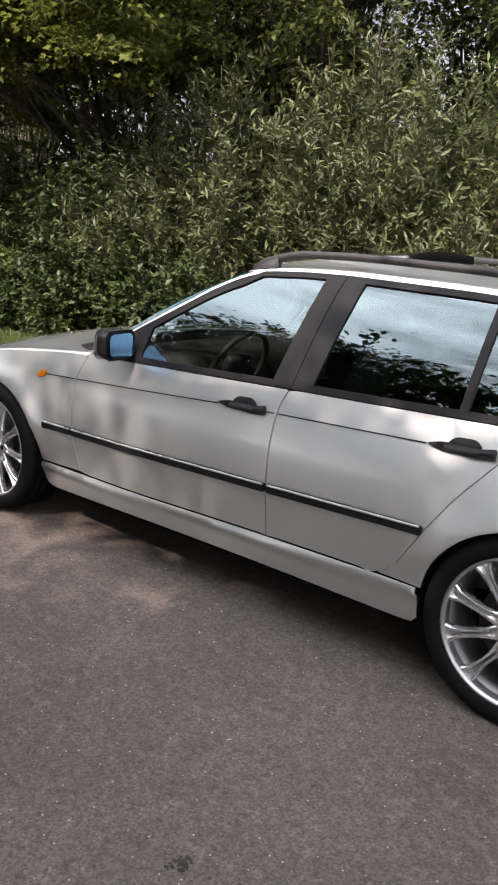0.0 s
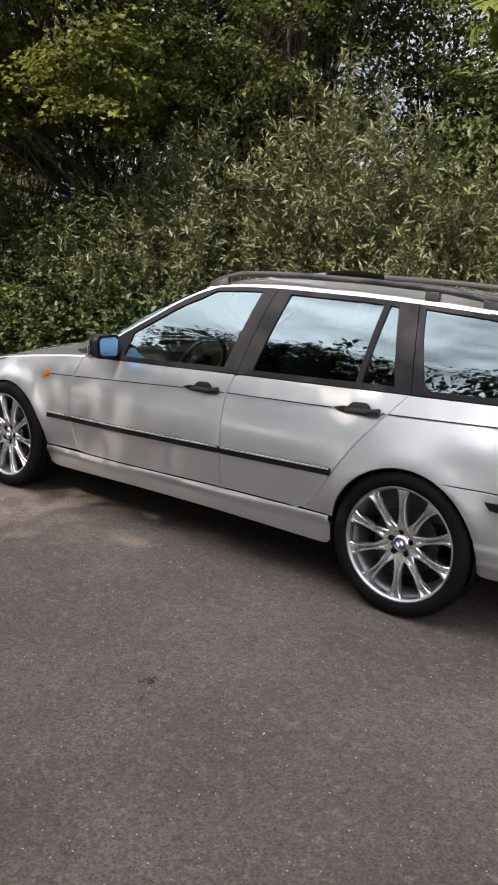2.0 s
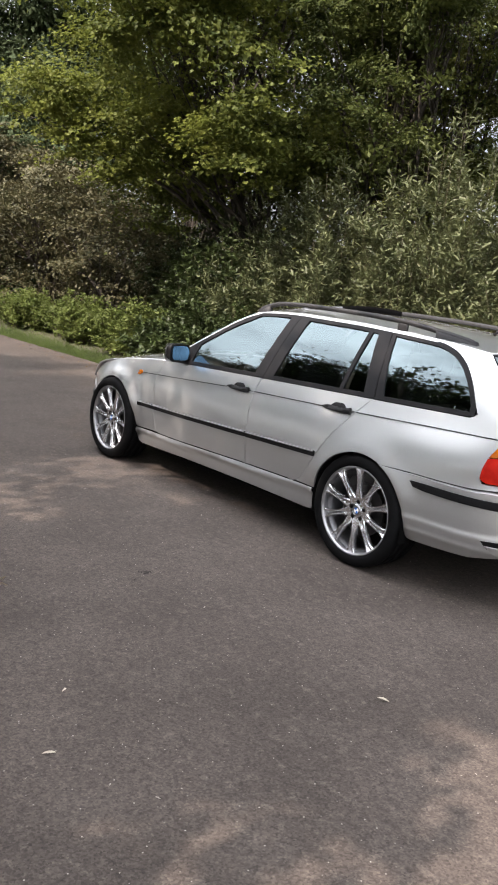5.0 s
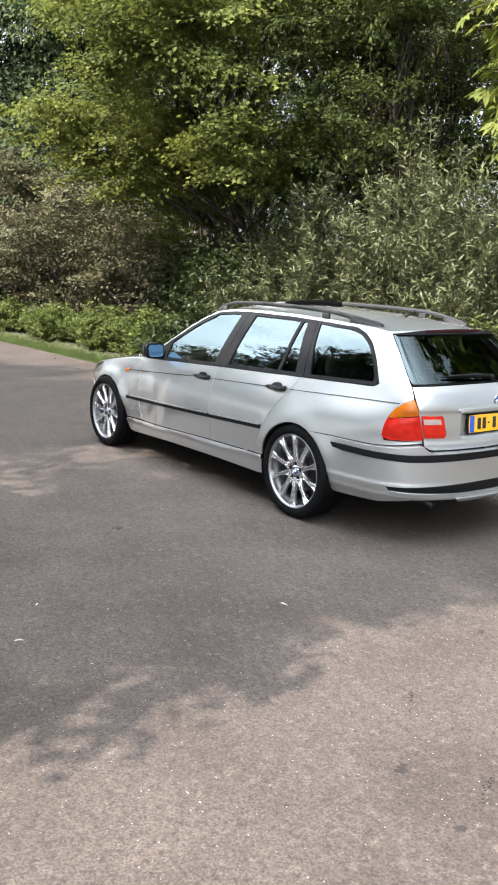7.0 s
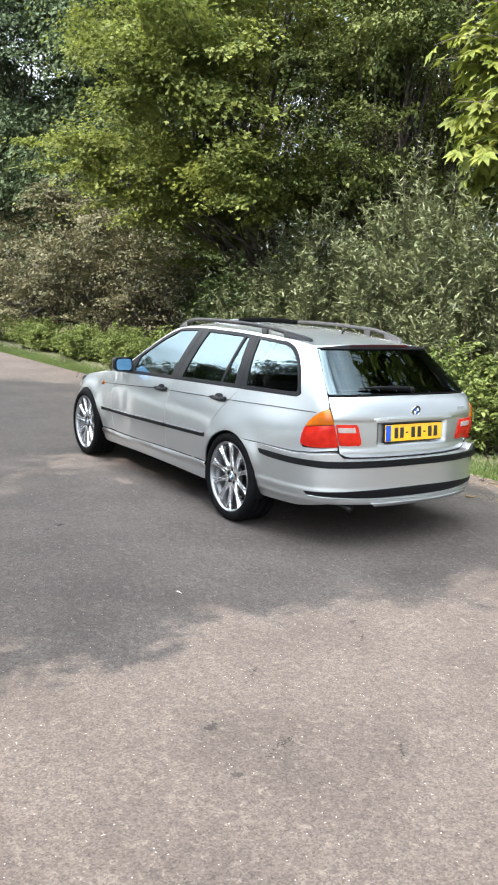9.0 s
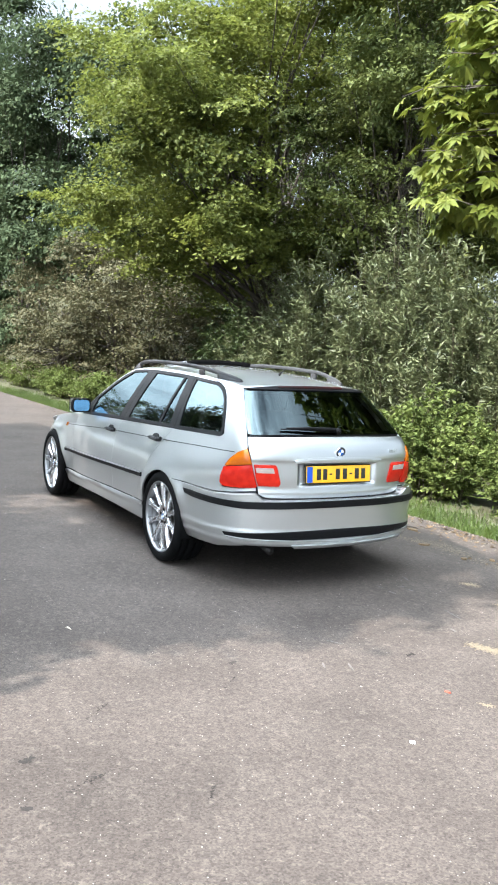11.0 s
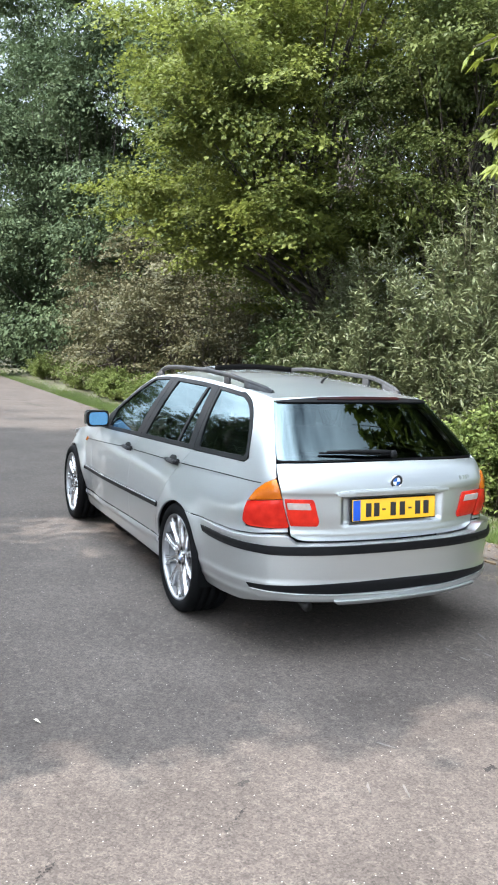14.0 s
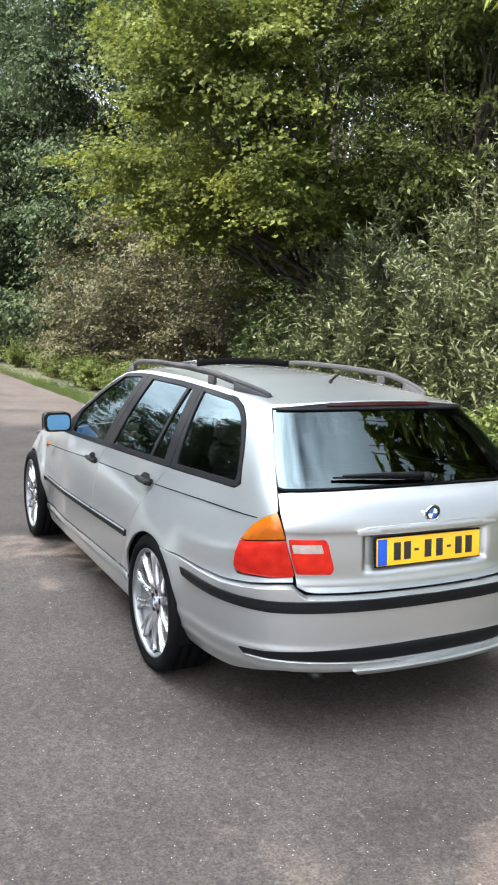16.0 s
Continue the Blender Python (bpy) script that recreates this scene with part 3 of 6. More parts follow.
zs = lambda a, b, n=10: [float(v) for v in np.linspace(a, b, n)]
fender = X(*[(x, float(fender_top(x))) for x in zs(-0.50, 0.632, 22)]) + [(door_front(z), z) for z in zs(0.89, 0.345, 12)] + [(0.46, 0.336), (0.345, 0.333)]
fender += X(*arc(FRONT_AXLE, ARCH_Z, R_ARCH, 4, 146)) + X((-0.40, 0.535), (-0.50, 0.60))
front_door = [(door_front(z), z) for z in zs(0.345, 0.90, 12)] + [(x, float(belt(x)) - 0.012) for x in zs(0.70, 1.735, 16)] + [(b_seam(z), z) for z in zs(0.93, 0.365, 12)] + [(x, float(sill_top(x)) + 0.012) for x in zs(1.70, 0.70, 12)]
rear_door = [(b_seam(z) + 0.001, z) for z in zs(0.365, 0.93, 12)] + X(*[(x, float(belt(x)) - 0.012) for x in zs(1.77, 2.66, 14)]) + X(*[(c_seam_low(z), z) for z in zs(0.965, 0.385, 16)]) + [(2.19, 0.367), (2.15, float(sill_top(2.15)) + 0.012)]
rear_door += [(x, float(sill_top(x)) + 0.012) for x in zs(2.05, 1.78, 5)]

for mirrored in (False, True):
    skin("front_fender", fender, PAINT, car, gap=0.0022, mirror=mirrored)
    skin("front_door", front_door, PAINT, car, gap=0.0022, mirror=mirrored)
    skin("rear_door", rear_door, PAINT, car, gap=0.0022, mirror=mirrored)
    sill = [(x, float(sill_top(x)) + 0.008) for x in zs(0.342, 2.375, 24)] + [(2.386, 0.322), (2.388, 0.26), (2.37, 0.238)] + [(x, float(sill_low(x))) for x in zs(2.34, 0.42, 20)] + [(0.37, 0.222), (0.345, 0.27)]
    skin("side_sill", sill, PAINT, car, out=lambda s, z: 0.003 + 0.013 * np.exp(-((z - sill_top(s) + 0.012) / 0.016) ** 2), mirror=mirrored, step=0.025)
    # quarter panel with the pillar behind the side glass
    lamp_edge = [(3.475, 0.672), (3.461, 0.70), (3.468, 0.755), (3.490, 0.825), (3.514, 0.870), (3.558, 0.911), (3.598, 0.936)]
    quarter = [(2.225, 0.377)] + X(*[(c_seam_low(z), z) for z in zs(0.40, 0.965, 15)]) + X(*[(x, float(belt(x)) - 0.014) for x in zs(2.70, 3.30, 14)])
    quarter += X((3.335, 1.005)) + X(*[(x, float(top_line(x)) + 0.004) for x in zs(3.315, 2.9, 18)]) + X(*[(x, float(roof_edge(x))) for x in zs(2.9, 3.235, 9)])
    gate_edge = [(-0.497, 1.309), (-0.545, 1.20), (-0.592, 1.09), (-0.622, 1.005), (-0.638, 0.945)]
    quarter += Y(*gate_edge) + X(*reversed(lamp_edge)) + Y((-0.66, 0.674), (-0.585, 0.686), (-0.582, 0.664), (-0.64, 0.658), (-0.71, 0.646)) + X(*[(x, 0.642 - 0.008 * (x - 2.9)) for x in zs(3.42, 3.0, 6)]) + X(*arc(REAR_AXLE, ARCH_Z, R_ARCH, 66, 171))
    skin("quarter_panel", quarter, PAINT, car, gap=0.0015, mirror=mirrored, step=0.03)
    # roof side band above the windows, down to the foot of the windscreen pillar
    band = X(*[(x, float(a_line(x))) for x in zs(0.70, 1.40, 20)]) + X(*[(x, float(top_line(x)) + 0.002) for x in zs(1.45, 2.9, 24)]) + X(*[(x, float(roof_edge(x))) for x in zs(2.9, 1.40, 24)])
    band += X(*[(x, float(a_line(x)) + 0.012) for x in zs(1.34, 0.68, 18)])
    skin("roof_side_band", band, PAINT, car, mirror=mirrored, step=0.025)
    # rear and front bumper skins
    skin("inner_shell", X(*arc(FRONT_AXLE, ARCH_Z, R_ARCH + 0.01, 0, 150)) + X((-0.42, 0.55)) + X(*[(x, float(fender_top(x)) - 0.03) for x in zs(-0.45, 0.60, 12)]) + [(x, float(belt(x)) - 0.02) for x in zs(0.7, 2.6, 12)] + X((3.3, 0.97), (3.5, 0.92), (3.5, 0.60), (3.1, 0.60)) + X(*arc(REAR_AXLE, ARCH_Z, R_ARCH + 0.01, 55, 180)) + [(2.30, 0.22), (0.42, 0.20)],
         GAP, car, out=-0.012, thick=0, step=0.06, mirror=mirrored)

# glass and its black surrounds
front_frame = X(*[(x, float(a_line(x))) for x in zs(0.70, 1.38, 20)]) + [(x, float(top_line(x))) for x in zs(1.42, 1.800, 8)] + [(1.787, 1.30), (1.765, 1.10), (1.748, float(belt(1.745)) - 0.010)] + [(x, float(belt(x)) - 0.010) for x in zs(1.70, 0.72, 14)]
front_pane = [(0.955, 0.930)] + [(x, float(a_line(x)) - 0.036) for x in zs(0.97, 1.34, 10)] + [(x, float(top_line(x)) - 0.020) for x in zs(1.42, 1.715, 6)] + [(1.66, float(belt(1.66)) + 0.014)] + [(x, float(belt(x)) + 0.014) for x in zs(1.60, 1.0, 8)]
rear_frame = [(1.750, float(belt(1.75)) - 0.010), (1.768, 1.10), (1.790, 1.30), (1.803, float(top_line(1.803)))] + X(*[(x, float(top_line(x))) for x in zs(1.85, 2.572, 10)]) + X((2.585, 1.30), (2.63, 1.15), (2.678, float(belt(2.678)) - 0.010)) + X(*[(x, float(belt(x)) - 0.010) for x in zs(2.62, 1.80, 12)])
rear_pane = [(1.835, float(belt(1.83)) + 0.014), (1.885, float(top_line(1.885)) - 0.022)] + [(x, float(top_line(x)) - 0.022) for x in zs(1.95, 2.405, 7)] + [(2.402, float(belt(2.40)) + 0.014)]
rear_vent = X((2.430, float(belt(2.43)) + 0.014), (2.436, float(top_line(2.436)) - 0.022), (2.482, float(top_line(2.482)) - 0.024), (2.592, float(belt(2.59)) + 0.014))
quarter_frame = X((2.682, float(belt(2.682)) - 0.012), (2.634, 1.15), (2.589, 1.30), (2.577, float(top_line(2.577)))) + X(*[(x, float(top_line(x))) for x in zs(2.65, 2.98, 10)]) + X(*[(x, float(top_line(x))) for x in zs(3.0, 3.315, 14)]) + X((3.322, 0.990)) + X(*[(x, float(belt(x)) - 0.012) for x in zs(3.26, 2.75, 10)])
quarter_pane = X((2.735, float(belt(2.735)) + 0.012), (2.612, 1.326)) + X(*[(x, float(top_line(x)) - 0.019) for x in zs(2.70, 2.92, 7)]) + X(*[(x - 0.016, float(top_line(x)) - 0.017) for x in zs(2.965, 3.295, 16)]) + X((3.285, float(belt(3.285)) + 0.012), (3.20, float(belt(3.2)) + 0.012))
for mirrored in (False, True):
    for frame_name, outer, panes in (("front_window_frame", front_frame, [("front_door_glass", front_pane)]), ("rear_window_frame", rear_frame, [("rear_door_glass", rear_pane), ("vent_glass", rear_vent)]), ("quarter_window_frame", quarter_frame, [("quarter_glass", quarter_pane)])):
        hole = panes[0][1]
        if len(panes) == 2:
            # one hole for each pane: frame drawn in two halves along the divider bar
            cut_low, cut_high = X((2.416, float(belt(2.416)) - 0.010), (2.420, float(top_line(2.420))))
            left = [p for p in outer if (p[0] < 2.34)]
            left_poly = [rear_frame[0], rear_frame[1], rear_frame[2], rear_frame[3]] + [(x, float(top_line(x))) for x in zs(1.85, 2.39, 8)] + [cut_high, cut_low] + [(x, float(belt(x)) - 0.010) for x in zs(2.38, 1.80, 8)]
            right_poly = [cut_low, cut_high] + X(*[(x, float(top_line(x))) for x in zs(2.45, 2.572, 4)]) + X((2.585, 1.30), (2.63, 1.15), (2.678, float(belt(2.678)) - 0.010)) + X(*[(x, float(belt(x)) - 0.010) for x in zs(2.62, 2.5, 3)])
            skin(frame_name, left_poly, DARK_TRIM, car, out=0.003, hole=hole, mirror=mirrored, step=0.02)
            skin("vent_window_frame", right_poly, DARK_TRIM, car, out=0.003, hole=panes[1][1], mirror=mirrored, step=0.02)
        else:
            skin(frame_name, outer, DARK_TRIM, car, out=0.003, hole=hole, mirror=mirrored, step=0.02, gap=0.001)
        for pane_name, pane in panes:
            skin(pane_name, pane, SIDE_GLASS, car, out=-0.004, gap=-0.006, thick=0, mirror=mirrored, step=0.05, label="dark glass reflecting trees and sky").visible_shadow = False
    # rubber moulding along the doors with a bright upper edge, indicator, crease shade strips
    for a, b in ((0.372, door_front(0.52) - 0.003), (door_front(0.52) + 0.003, 1.722), (1.730, 2.377)):
        mz = lambda x: 0.519 + (x - 0.37) * 0.0305
        low = [(x, mz(x) - 0.015) for x in zs(a, b, 12)]
        high = [(x, mz(x) + 0.0185) for x in zs(b, a, 12)]
        skin("door_moulding", rounded(low + high, 0.008, 3), DARK_TRIM, car, out=0.012, thick=0.012, mirror=mirrored, step=0.012)
        skin("moulding_edge", [(x, mz(x) + 0.0128) for x in zs(a + 0.006, b - 0.006, 12)] + [(x, mz(x) + 0.0182) for x in zs(b - 0.006, a + 0.006, 12)], PAINT, car, out=0.0165, thick=0.006, mirror=mirrored, step=0.012)
    # black strips laid proud of the skin stand for the crease's shade
    for a, b in ((0.36, 0.575), (0.592, 1.435), (1.67, 1.706), (1.722, 2.325), (2.57, 2.588), (2.600, 3.535)):
        g = X(*[(x, float(crease(x)) - 0.0022) for x in zs(a, b, 24)]) + X(*[(x, float(crease(x)) + 0.0022) for x in zs(b, a, 24)])
        skin("crease_groove", g, GAP, car, out=0.0036, thick=0, mirror=mirrored, step=0.03)
    skin("side_indicator", rounded([(0.262, 0.735), (0.29, 0.770), (0.33, 0.775), (0.352, 0.757), (0.31, 0.737)], 0.012), AMBER, car, out=0.006, thick=0.008, bulge=0.004, mirror=mirrored, step=0.01)
    # handles
    for hx, hz in ((1.552, 0.836), (2.447, 0.866)):
        d = hx - 1.552
        cup = [(hx + 0.088 * math.cos(a) - 0.005, hz - 0.012 + 0.050 * math.sin(a)) for a in np.linspace(0, 2 * math.pi, 28)[:-1]]
        skin("handle_recess", cup, PAINT, car, out=0.0012, thick=0, mirror=mirrored, step=0.015)
        top = rounded([(hx - 0.055, hz + 0.008), (hx - 0.03, hz + 0.036), (hx + 0.045, hz + 0.040), (hx + 0.075, hz + 0.012)], 0.02)
        skin("handle_plate", top, DARK_TRIM, car, out=0.005, thick=0.006, bulge=0.004, mirror=mirrored, step=0.012)
        grip = rounded([(hx - 0.120, hz - 0.002), (hx - 0.07, hz + 0.012), (hx + 0.06, hz + 0.013), (hx + 0.120, hz + 0.024), (hx + 0.122, hz - 0.010), (hx + 0.06, hz - 0.016), (hx - 0.06, hz - 0.014)], 0.012)
        skin("door_handle", grip, DARK_TRIM, car, out=0.012, thick=0.014, bulge=0.014, mirror=mirrored, step=0.010)

# ---- tail ----
bump_out = lambda s, z: 0.004 + 0.048 * np.clip((np.minimum(s, 2 * S_REAR - s) - 3.0) / 0.75, 0, 1) ** 1.3
low_line = [(3.125, 0.262), (3.30, 0.262), (3.45, 0.258)]
side_top = X(*arc(REAR_AXLE, ARCH_Z, R_ARCH, 66, 66, 1)) + X(*[(x, 0.638 - 0.010 * (x - 2.9)) for x in zs(2.96, 3.42, 6)]) + Y((-0.70, 0.642), (-0.63, 0.653), (-0.585, 0.656), (-0.562, 0.632), (-0.538, 0.613))
flip = lambda pts: [(2 * S_REAR - s, z) for s, z in pts]
bumper = side_top + Y(*[(y, 0.612) for y in zs(-0.48, 0.48, 20)]) + flip(side_top)[::-1]
low_left = X((3.125, 0.268), (3.30, 0.276), (3.45, 0.280))
arch_left = X(*arc(REAR_AXLE, ARCH_Z, R_ARCH, 62, -6, 14)) + X((3.10, 0.27))
bumper += flip(arch_left) + flip(low_left) + Y(*[(y, 0.316) for y in zs(0.60, -0.60, 20)]) + low_left[::-1] + arch_left[::-1]
bump_shape = lambda s, z: bump_out(s, z) - 0.03 * np.clip((0.42 - z) / 0.16, 0, 1) ** 2 + 0.006 * np.exp(-((z - 0.33) / 0.015) ** 2) + 0.007 / (1 + np.exp(np.clip((z - 0.418) / 0.003, -40, 40)))
rear_bumper = skin("rear_bumper", bumper, PAINT, car, out=bump_shape, gap=0.0015, step=0.022, thick=0.055)
strip = X((3.095, 0.602), (3.12, 0.573)) + X(*[(x, 0.566 - 0.02 * (x - 3.2)) for x in zs(3.2, 3.5, 6)]) + Y(*[(y, 0.566 - 0.010 * (y / 0.64) ** 2) for y in zs(-0.64, 0.64, 24)])
strip += flip(X(*[(x, 0.566 - 0.02 * (x - 3.2)) for x in zs(3.5, 3.2, 6)]) + X((3.12, 0.573), (3.095, 0.602))) + flip(X(*[(x, 0.605 - 0.014 * (x - 3.2)) for x in zs(3.2, 3.5, 6)])) + Y(*[(y, 0.611 - 0.010 * (y / 0.64) ** 2) for y in zs(0.64, -0.64, 24)]) + X(*[(x, 0.605 - 0.014 * (x - 3.2)) for x in zs(3.5, 3.2, 6)])
skin("bumper_strip", strip, DARK_TRIM, rear_bumper, out=lambda s, z: bump_shape(s, z) + 0.008, thick=0.012, step=0.02, bulge=0.004)
insert = Y(*[(y, 0.366 - 0.010 * (y / 0.7) ** 2) for y in zs(-0.69, 0.69, 30)]) + Y(*[(y, 0.420 - 0.024 * (y / 0.7) ** 2) for y in zs(0.715, -0.715, 30)])
skin("bumper_insert", rounded(insert, 0.0), DARK_TRIM, rear_bumper, out=lambda s, z: bump_shape(s, z) + 0.003, thick=0.008, step=0.02)
lip = Y(*[(y, 0.318 + 0.03 * abs(y) ** 2) for y in zs(-0.66, 0.66, 30)]) + Y(*[(y, 0.352 + 0.03 * abs(y)) for y in zs(0.70, -0.70, 30)])
skin("bumper_lip", lip, PAINT, rear_bumper, out=lambda s, z: bump_shape(s, z) + 0.010, thick=0.012, step=0.02, bulge=0.006)
low_skirt = Y(*[(y, 0.308) for y in zs(-0.32, 0.55, 12)]) + Y(*[(y, 0.334) for y in zs(0.55, -0.35, 12)])
skin("bumper_skirt", low_skirt, PAINT, rear_bumper, out=lambda s, z: bump_shape(s, z) + 0.024, thick=0.012, step=0.02)

gate_low = [(-0.534, 0.624), (-0.569, 0.644), (-0.578, 0.69), (-0.597, 0.75), (-0.6175, 0.825), (-0.627, 0.88), (-0.633, 0.94), (-0.620, 1.003)]
tailgate = Y(*gate_low) + Y(*[(y, 1.008 + 0.008 * (1 - (y / 0.63) ** 2)) for y in zs(-0.58, 0.58, 20)]) + Y(*[(-y, z) for y, z in reversed(gate_low)]) + Y(*[(y, 0.618) for y in zs(0.50, -0.50, 16)])


def gate_out(s, z):
    y = shell(s, z)[:, 1]
    recess = 1 / (1 + np.exp(-(0.312 - np.abs(y)) / 0.004)) / (1 + np.exp(-(0.850 - z) / 0.004)) / (1 + np.exp(-(z - 0.704) / 0.004))
    return -0.026 * recess + 0.006 * np.exp(-((z - 0.650) / 0.02) ** 2) - 0.005 / (1 + np.exp(np.clip((z - 0.861) / 0.003, -40, 40))) + 0.005 / (1 + np.exp(np.clip((0.962 - z) / 0.008, -40, 40)))


gate = skin("tailgate", tailgate, PAINT, car, out=gate_out, gap=0.002, step=0.0095)
bar = Y(*[(y, 0.853) for y in zs(-0.335, 0.335, 24)]) + Y((0.352, 0.860), (0.345, 0.872)) + Y(*[(y, 0.886 - 0.006 * (y / 0.31) ** 4) for y in zs(0.31, -0.31, 24)]) + Y((-0.345, 0.872), (-0.352, 0.860))
skin("grip_bar", bar, PAINT, gate, out=0.014, thick=0.030, step=0.010, bulge=0.006)
window = Y(*[(y, 1.014 + 0.008 * (1 - (y / 0.63) ** 2)) for y in zs(-0.60, 0.60, 20)]) + Y((0.614, 1.02), (0.59, 1.10), (0.545, 1.20), (0.500, 1.300)) + Y(*[(y, 1.308) for y in zs(0.47, -0.47, 16)]) + Y((-0.500, 1.300), (-0.545, 1.20), (-0.59, 1.10), (-0.614, 1.02))
pane_in = Y(*[(y, 1.046 + 0.008 * (1 - (y / 0.6) ** 2)) for y in zs(-0.55, 0.55, 18)]) + Y((0.515, 1.15), (0.462, 1.268)) + Y(*[(y, 1.276) for y in zs(0.43, -0.43, 14)]) + Y((-0.462, 1.268), (-0.515, 1.15))
skin("rear_window_frame", window, DARK_TRIM, gate, out=0.000, hole=pane_in, gap=0.002, step=0.025)
skin("rear_window", window, REAR_GLASS, gate, out=0.005, gap=0.006, thick=0, step=0.04, label="tinted rear window").visible_shadow = False

# spoiler edge over the rear window with the high brake light
spoil = Y(*[(y, 1.299 - 0.004 * (y / 0.49) ** 2) for y in zs(-0.49, 0.49, 24)]) + Y(*[(y, 1.327 - 0.024 * abs(y / 0.47) ** 2.5) for y in zs(0.47, -0.47, 24)])
skin("spoiler_edge", spoil, DARK_TRIM, gate, out=0.014, thick=0.026, step=0.02)
skin("high_brake_light", Y(*[(y, 1.309) for y in zs(-0.27, 0.27, 14)]) + Y(*[(y, 1.321) for y in zs(0.26, -0.26, 14)]), DARK_RED, gate, out=0.019, thick=0.01, step=0.015)

for side in (-1, 1):
    mir = side > 0
    edge_low = X((3.463, 0.700), (3.464, 0.72), (3.470, 0.76), (3.482, 0.808))
    red_outer = edge_low + Y((-0.619, 0.836), (-0.598, 0.752), (-0.580, 0.696), (-0.588, 0.686), (-0.65, 0.680)) + X((3.49, 0.680))
    amb = X((3.483, 0.811), (3.492, 0.828), (3.516, 0.870), (3.560, 0.911), (3.598, 0.934)) + Y((-0.640, 0.938), (-0.635, 0.91), (-0.630, 0.88), (-0.620, 0.839))
    light = tagged(new("tail_light"), "red and amber tail light")
    light.parent = car
    skin("brake_lens", rounded(red_outer, [0.01, 0, 0, 0, 0, 0, 0.005, 0.005, 0.01, 0.03], 4), RED, light, out=0.005, thick=0.03, gap=0.001, step=0.02, mirror=mir, bulge=0.006, label="red lens")
    skin("indicator_lens", amb, AMBER, light, out=0.005, thick=0.03, gap=0.001, step=0.02, mirror=mir, bulge=0.006, label="amber lens")
    inner_red = Y((-0.574, 0.698), (-0.594, 0.755), (-0.610, 0.838), (-0.474, 0.838), (-0.464, 0.818), (-0.436, 0.720), (-0.444, 0.698))
    inner = skin("inner_tail_light", rounded(inner_red, [0.006, 0, 0.006, 0.02, 0.0, 0.02, 0.01], 4), RED, gate, out=lambda s, z: gate_out(s, z) + 0.006, thick=0.012, step=0.018, mirror=mir, bulge=0.005, label="red lens with a white reversing light")
    white = Y((-0.591, 0.786), (-0.598, 0.818), (-0.492, 0.818), (-0.482, 0.786))
    skin("reversing_lens", white, CLEAR_LENS, inner, out=lambda s, z: gate_out(s, z) + 0.0125, thick=0.006, step=0.02, mirror=mir, label="white lens")

# number plate in its recess: bars in place of its characters
tilt = 4.0
plate_at = pose(3.734, 0, 0.776, 0, -tilt, 0)
plate = part("number_plate", box(0.010, 0.520, 0.112, 0.003, plate_at), PLATE, gate, "yellow number plate with dark bars")
part("plate_band", box(0.004, 0.044, 0.106, 0.001, plate_at @ pose(0.0055, -0.236, 0)), PLATE_BLUE, plate, "blue band")
part("plate_holder", box(0.010, 0.532, 0.124, 0.003, plate_at @ pose(-0.006, 0, 0)), DARK_TRIM, gate)
for yb in (-0.168, -0.118, -0.015, 0.043, 0.142, 0.196):
    part("plate_bar", box(0.003, 0.034, 0.072, 0.001, plate_at @ pose(0.0055, yb + 0.004, 0)), PLATE_INK, plate)
for yb in (-0.072, 0.092):
    part("plate_bar", box(0.003, 0.022, 0.010, 0.001, plate_at @ pose(0.0055, yb + 0.004, 0)), PLATE_INK, plate)


def roundel(radius, m, parent, thick=0.004):
    """A round badge: chrome rim, dark ring, blue and white quarters. It faces -y before m."""
    bm = lathe([(0, thick), (radius, thick), (radius, 0), (radius * 0.97, -thick), (radius * 0.93, -thick), (radius * 0.9, -thick * 0.4)], 40)
    bm.transform(m)
    ob = part("badge", bm, CHROME, parent, "round badge with blue and white quarters")
    bm = lathe([(0, -thick * 0.3), (radius * 0.92, -thick * 0.3), (radius * 0.92, 0)], 40)
    bm.transform(m)
    part("badge_ring", bm, PLATE_INK, ob)
    for q in range(4):
        bm = bmesh.new()
        c = bm.verts.new((0, -thick * 0.75, 0))
        ring = [bm.verts.new((radius * 0.6 * math.cos(a), -thick * 0.6, radius * 0.6 * math.sin(a))) for a in np.linspace(q * math.pi / 2, (q + 1) * math.pi / 2, 9)]
        for a, b in zip(ring, ring[1:]):
            bm.faces.new((c, a, b))
        bm.transform(m)
        part("badge_quarter", bm, BLUE if q % 2 else WHITE, ob)
    return ob


roundel(0.037, pose(3.741, 0, 0.921, 0, 0, 90) @ pose(0, 0, 0, 12, 0, 0), gate)
# unreadable model badge: bars
for yb, wb in ((0.455, 0.016), (0.480, 0.016), (0.505, 0.016), (0.524, 0.008)):
    p = shell(np.array([at_y(yb, 0.918)]), np.array([0.918]))[0]
    part("badge_bar", box(0.004, wb, 0.026, 0.001, pose(p[0] + 0.001, yb, 0.918, 0, 0, 14)), PAINT, gate)
# wiper
wiper = part("wiper_arm", tube([(3.645, 0.03, 1.060), (3.650, -0.05, 1.068), (3.635, -0.22, 1.072), (3.618, -0.36, 1.070)], [0.014, 0.012, 0.009, 0.006], 8), DARK_TRIM, gate)
part("wiper_blade", tube([(3.650, 0.02, 1.044), (3.640, -0.15, 1.058), (3.610, -0.40, 1.064)], [0.008, 0.009, 0.006], 6, flat=0.6), RUBBER, wiper)
part("wiper_pivot", lathe([(0, -0.02), (0.018, -0.02), (0.022, 0), (0.022, 0.01)], 16), DARK_TRIM, wiper).matrix_local = pose(3.652, 0.03, 1.055, 0, 0, 90) @ pose(0, 0, 0, 48, 0, 0)


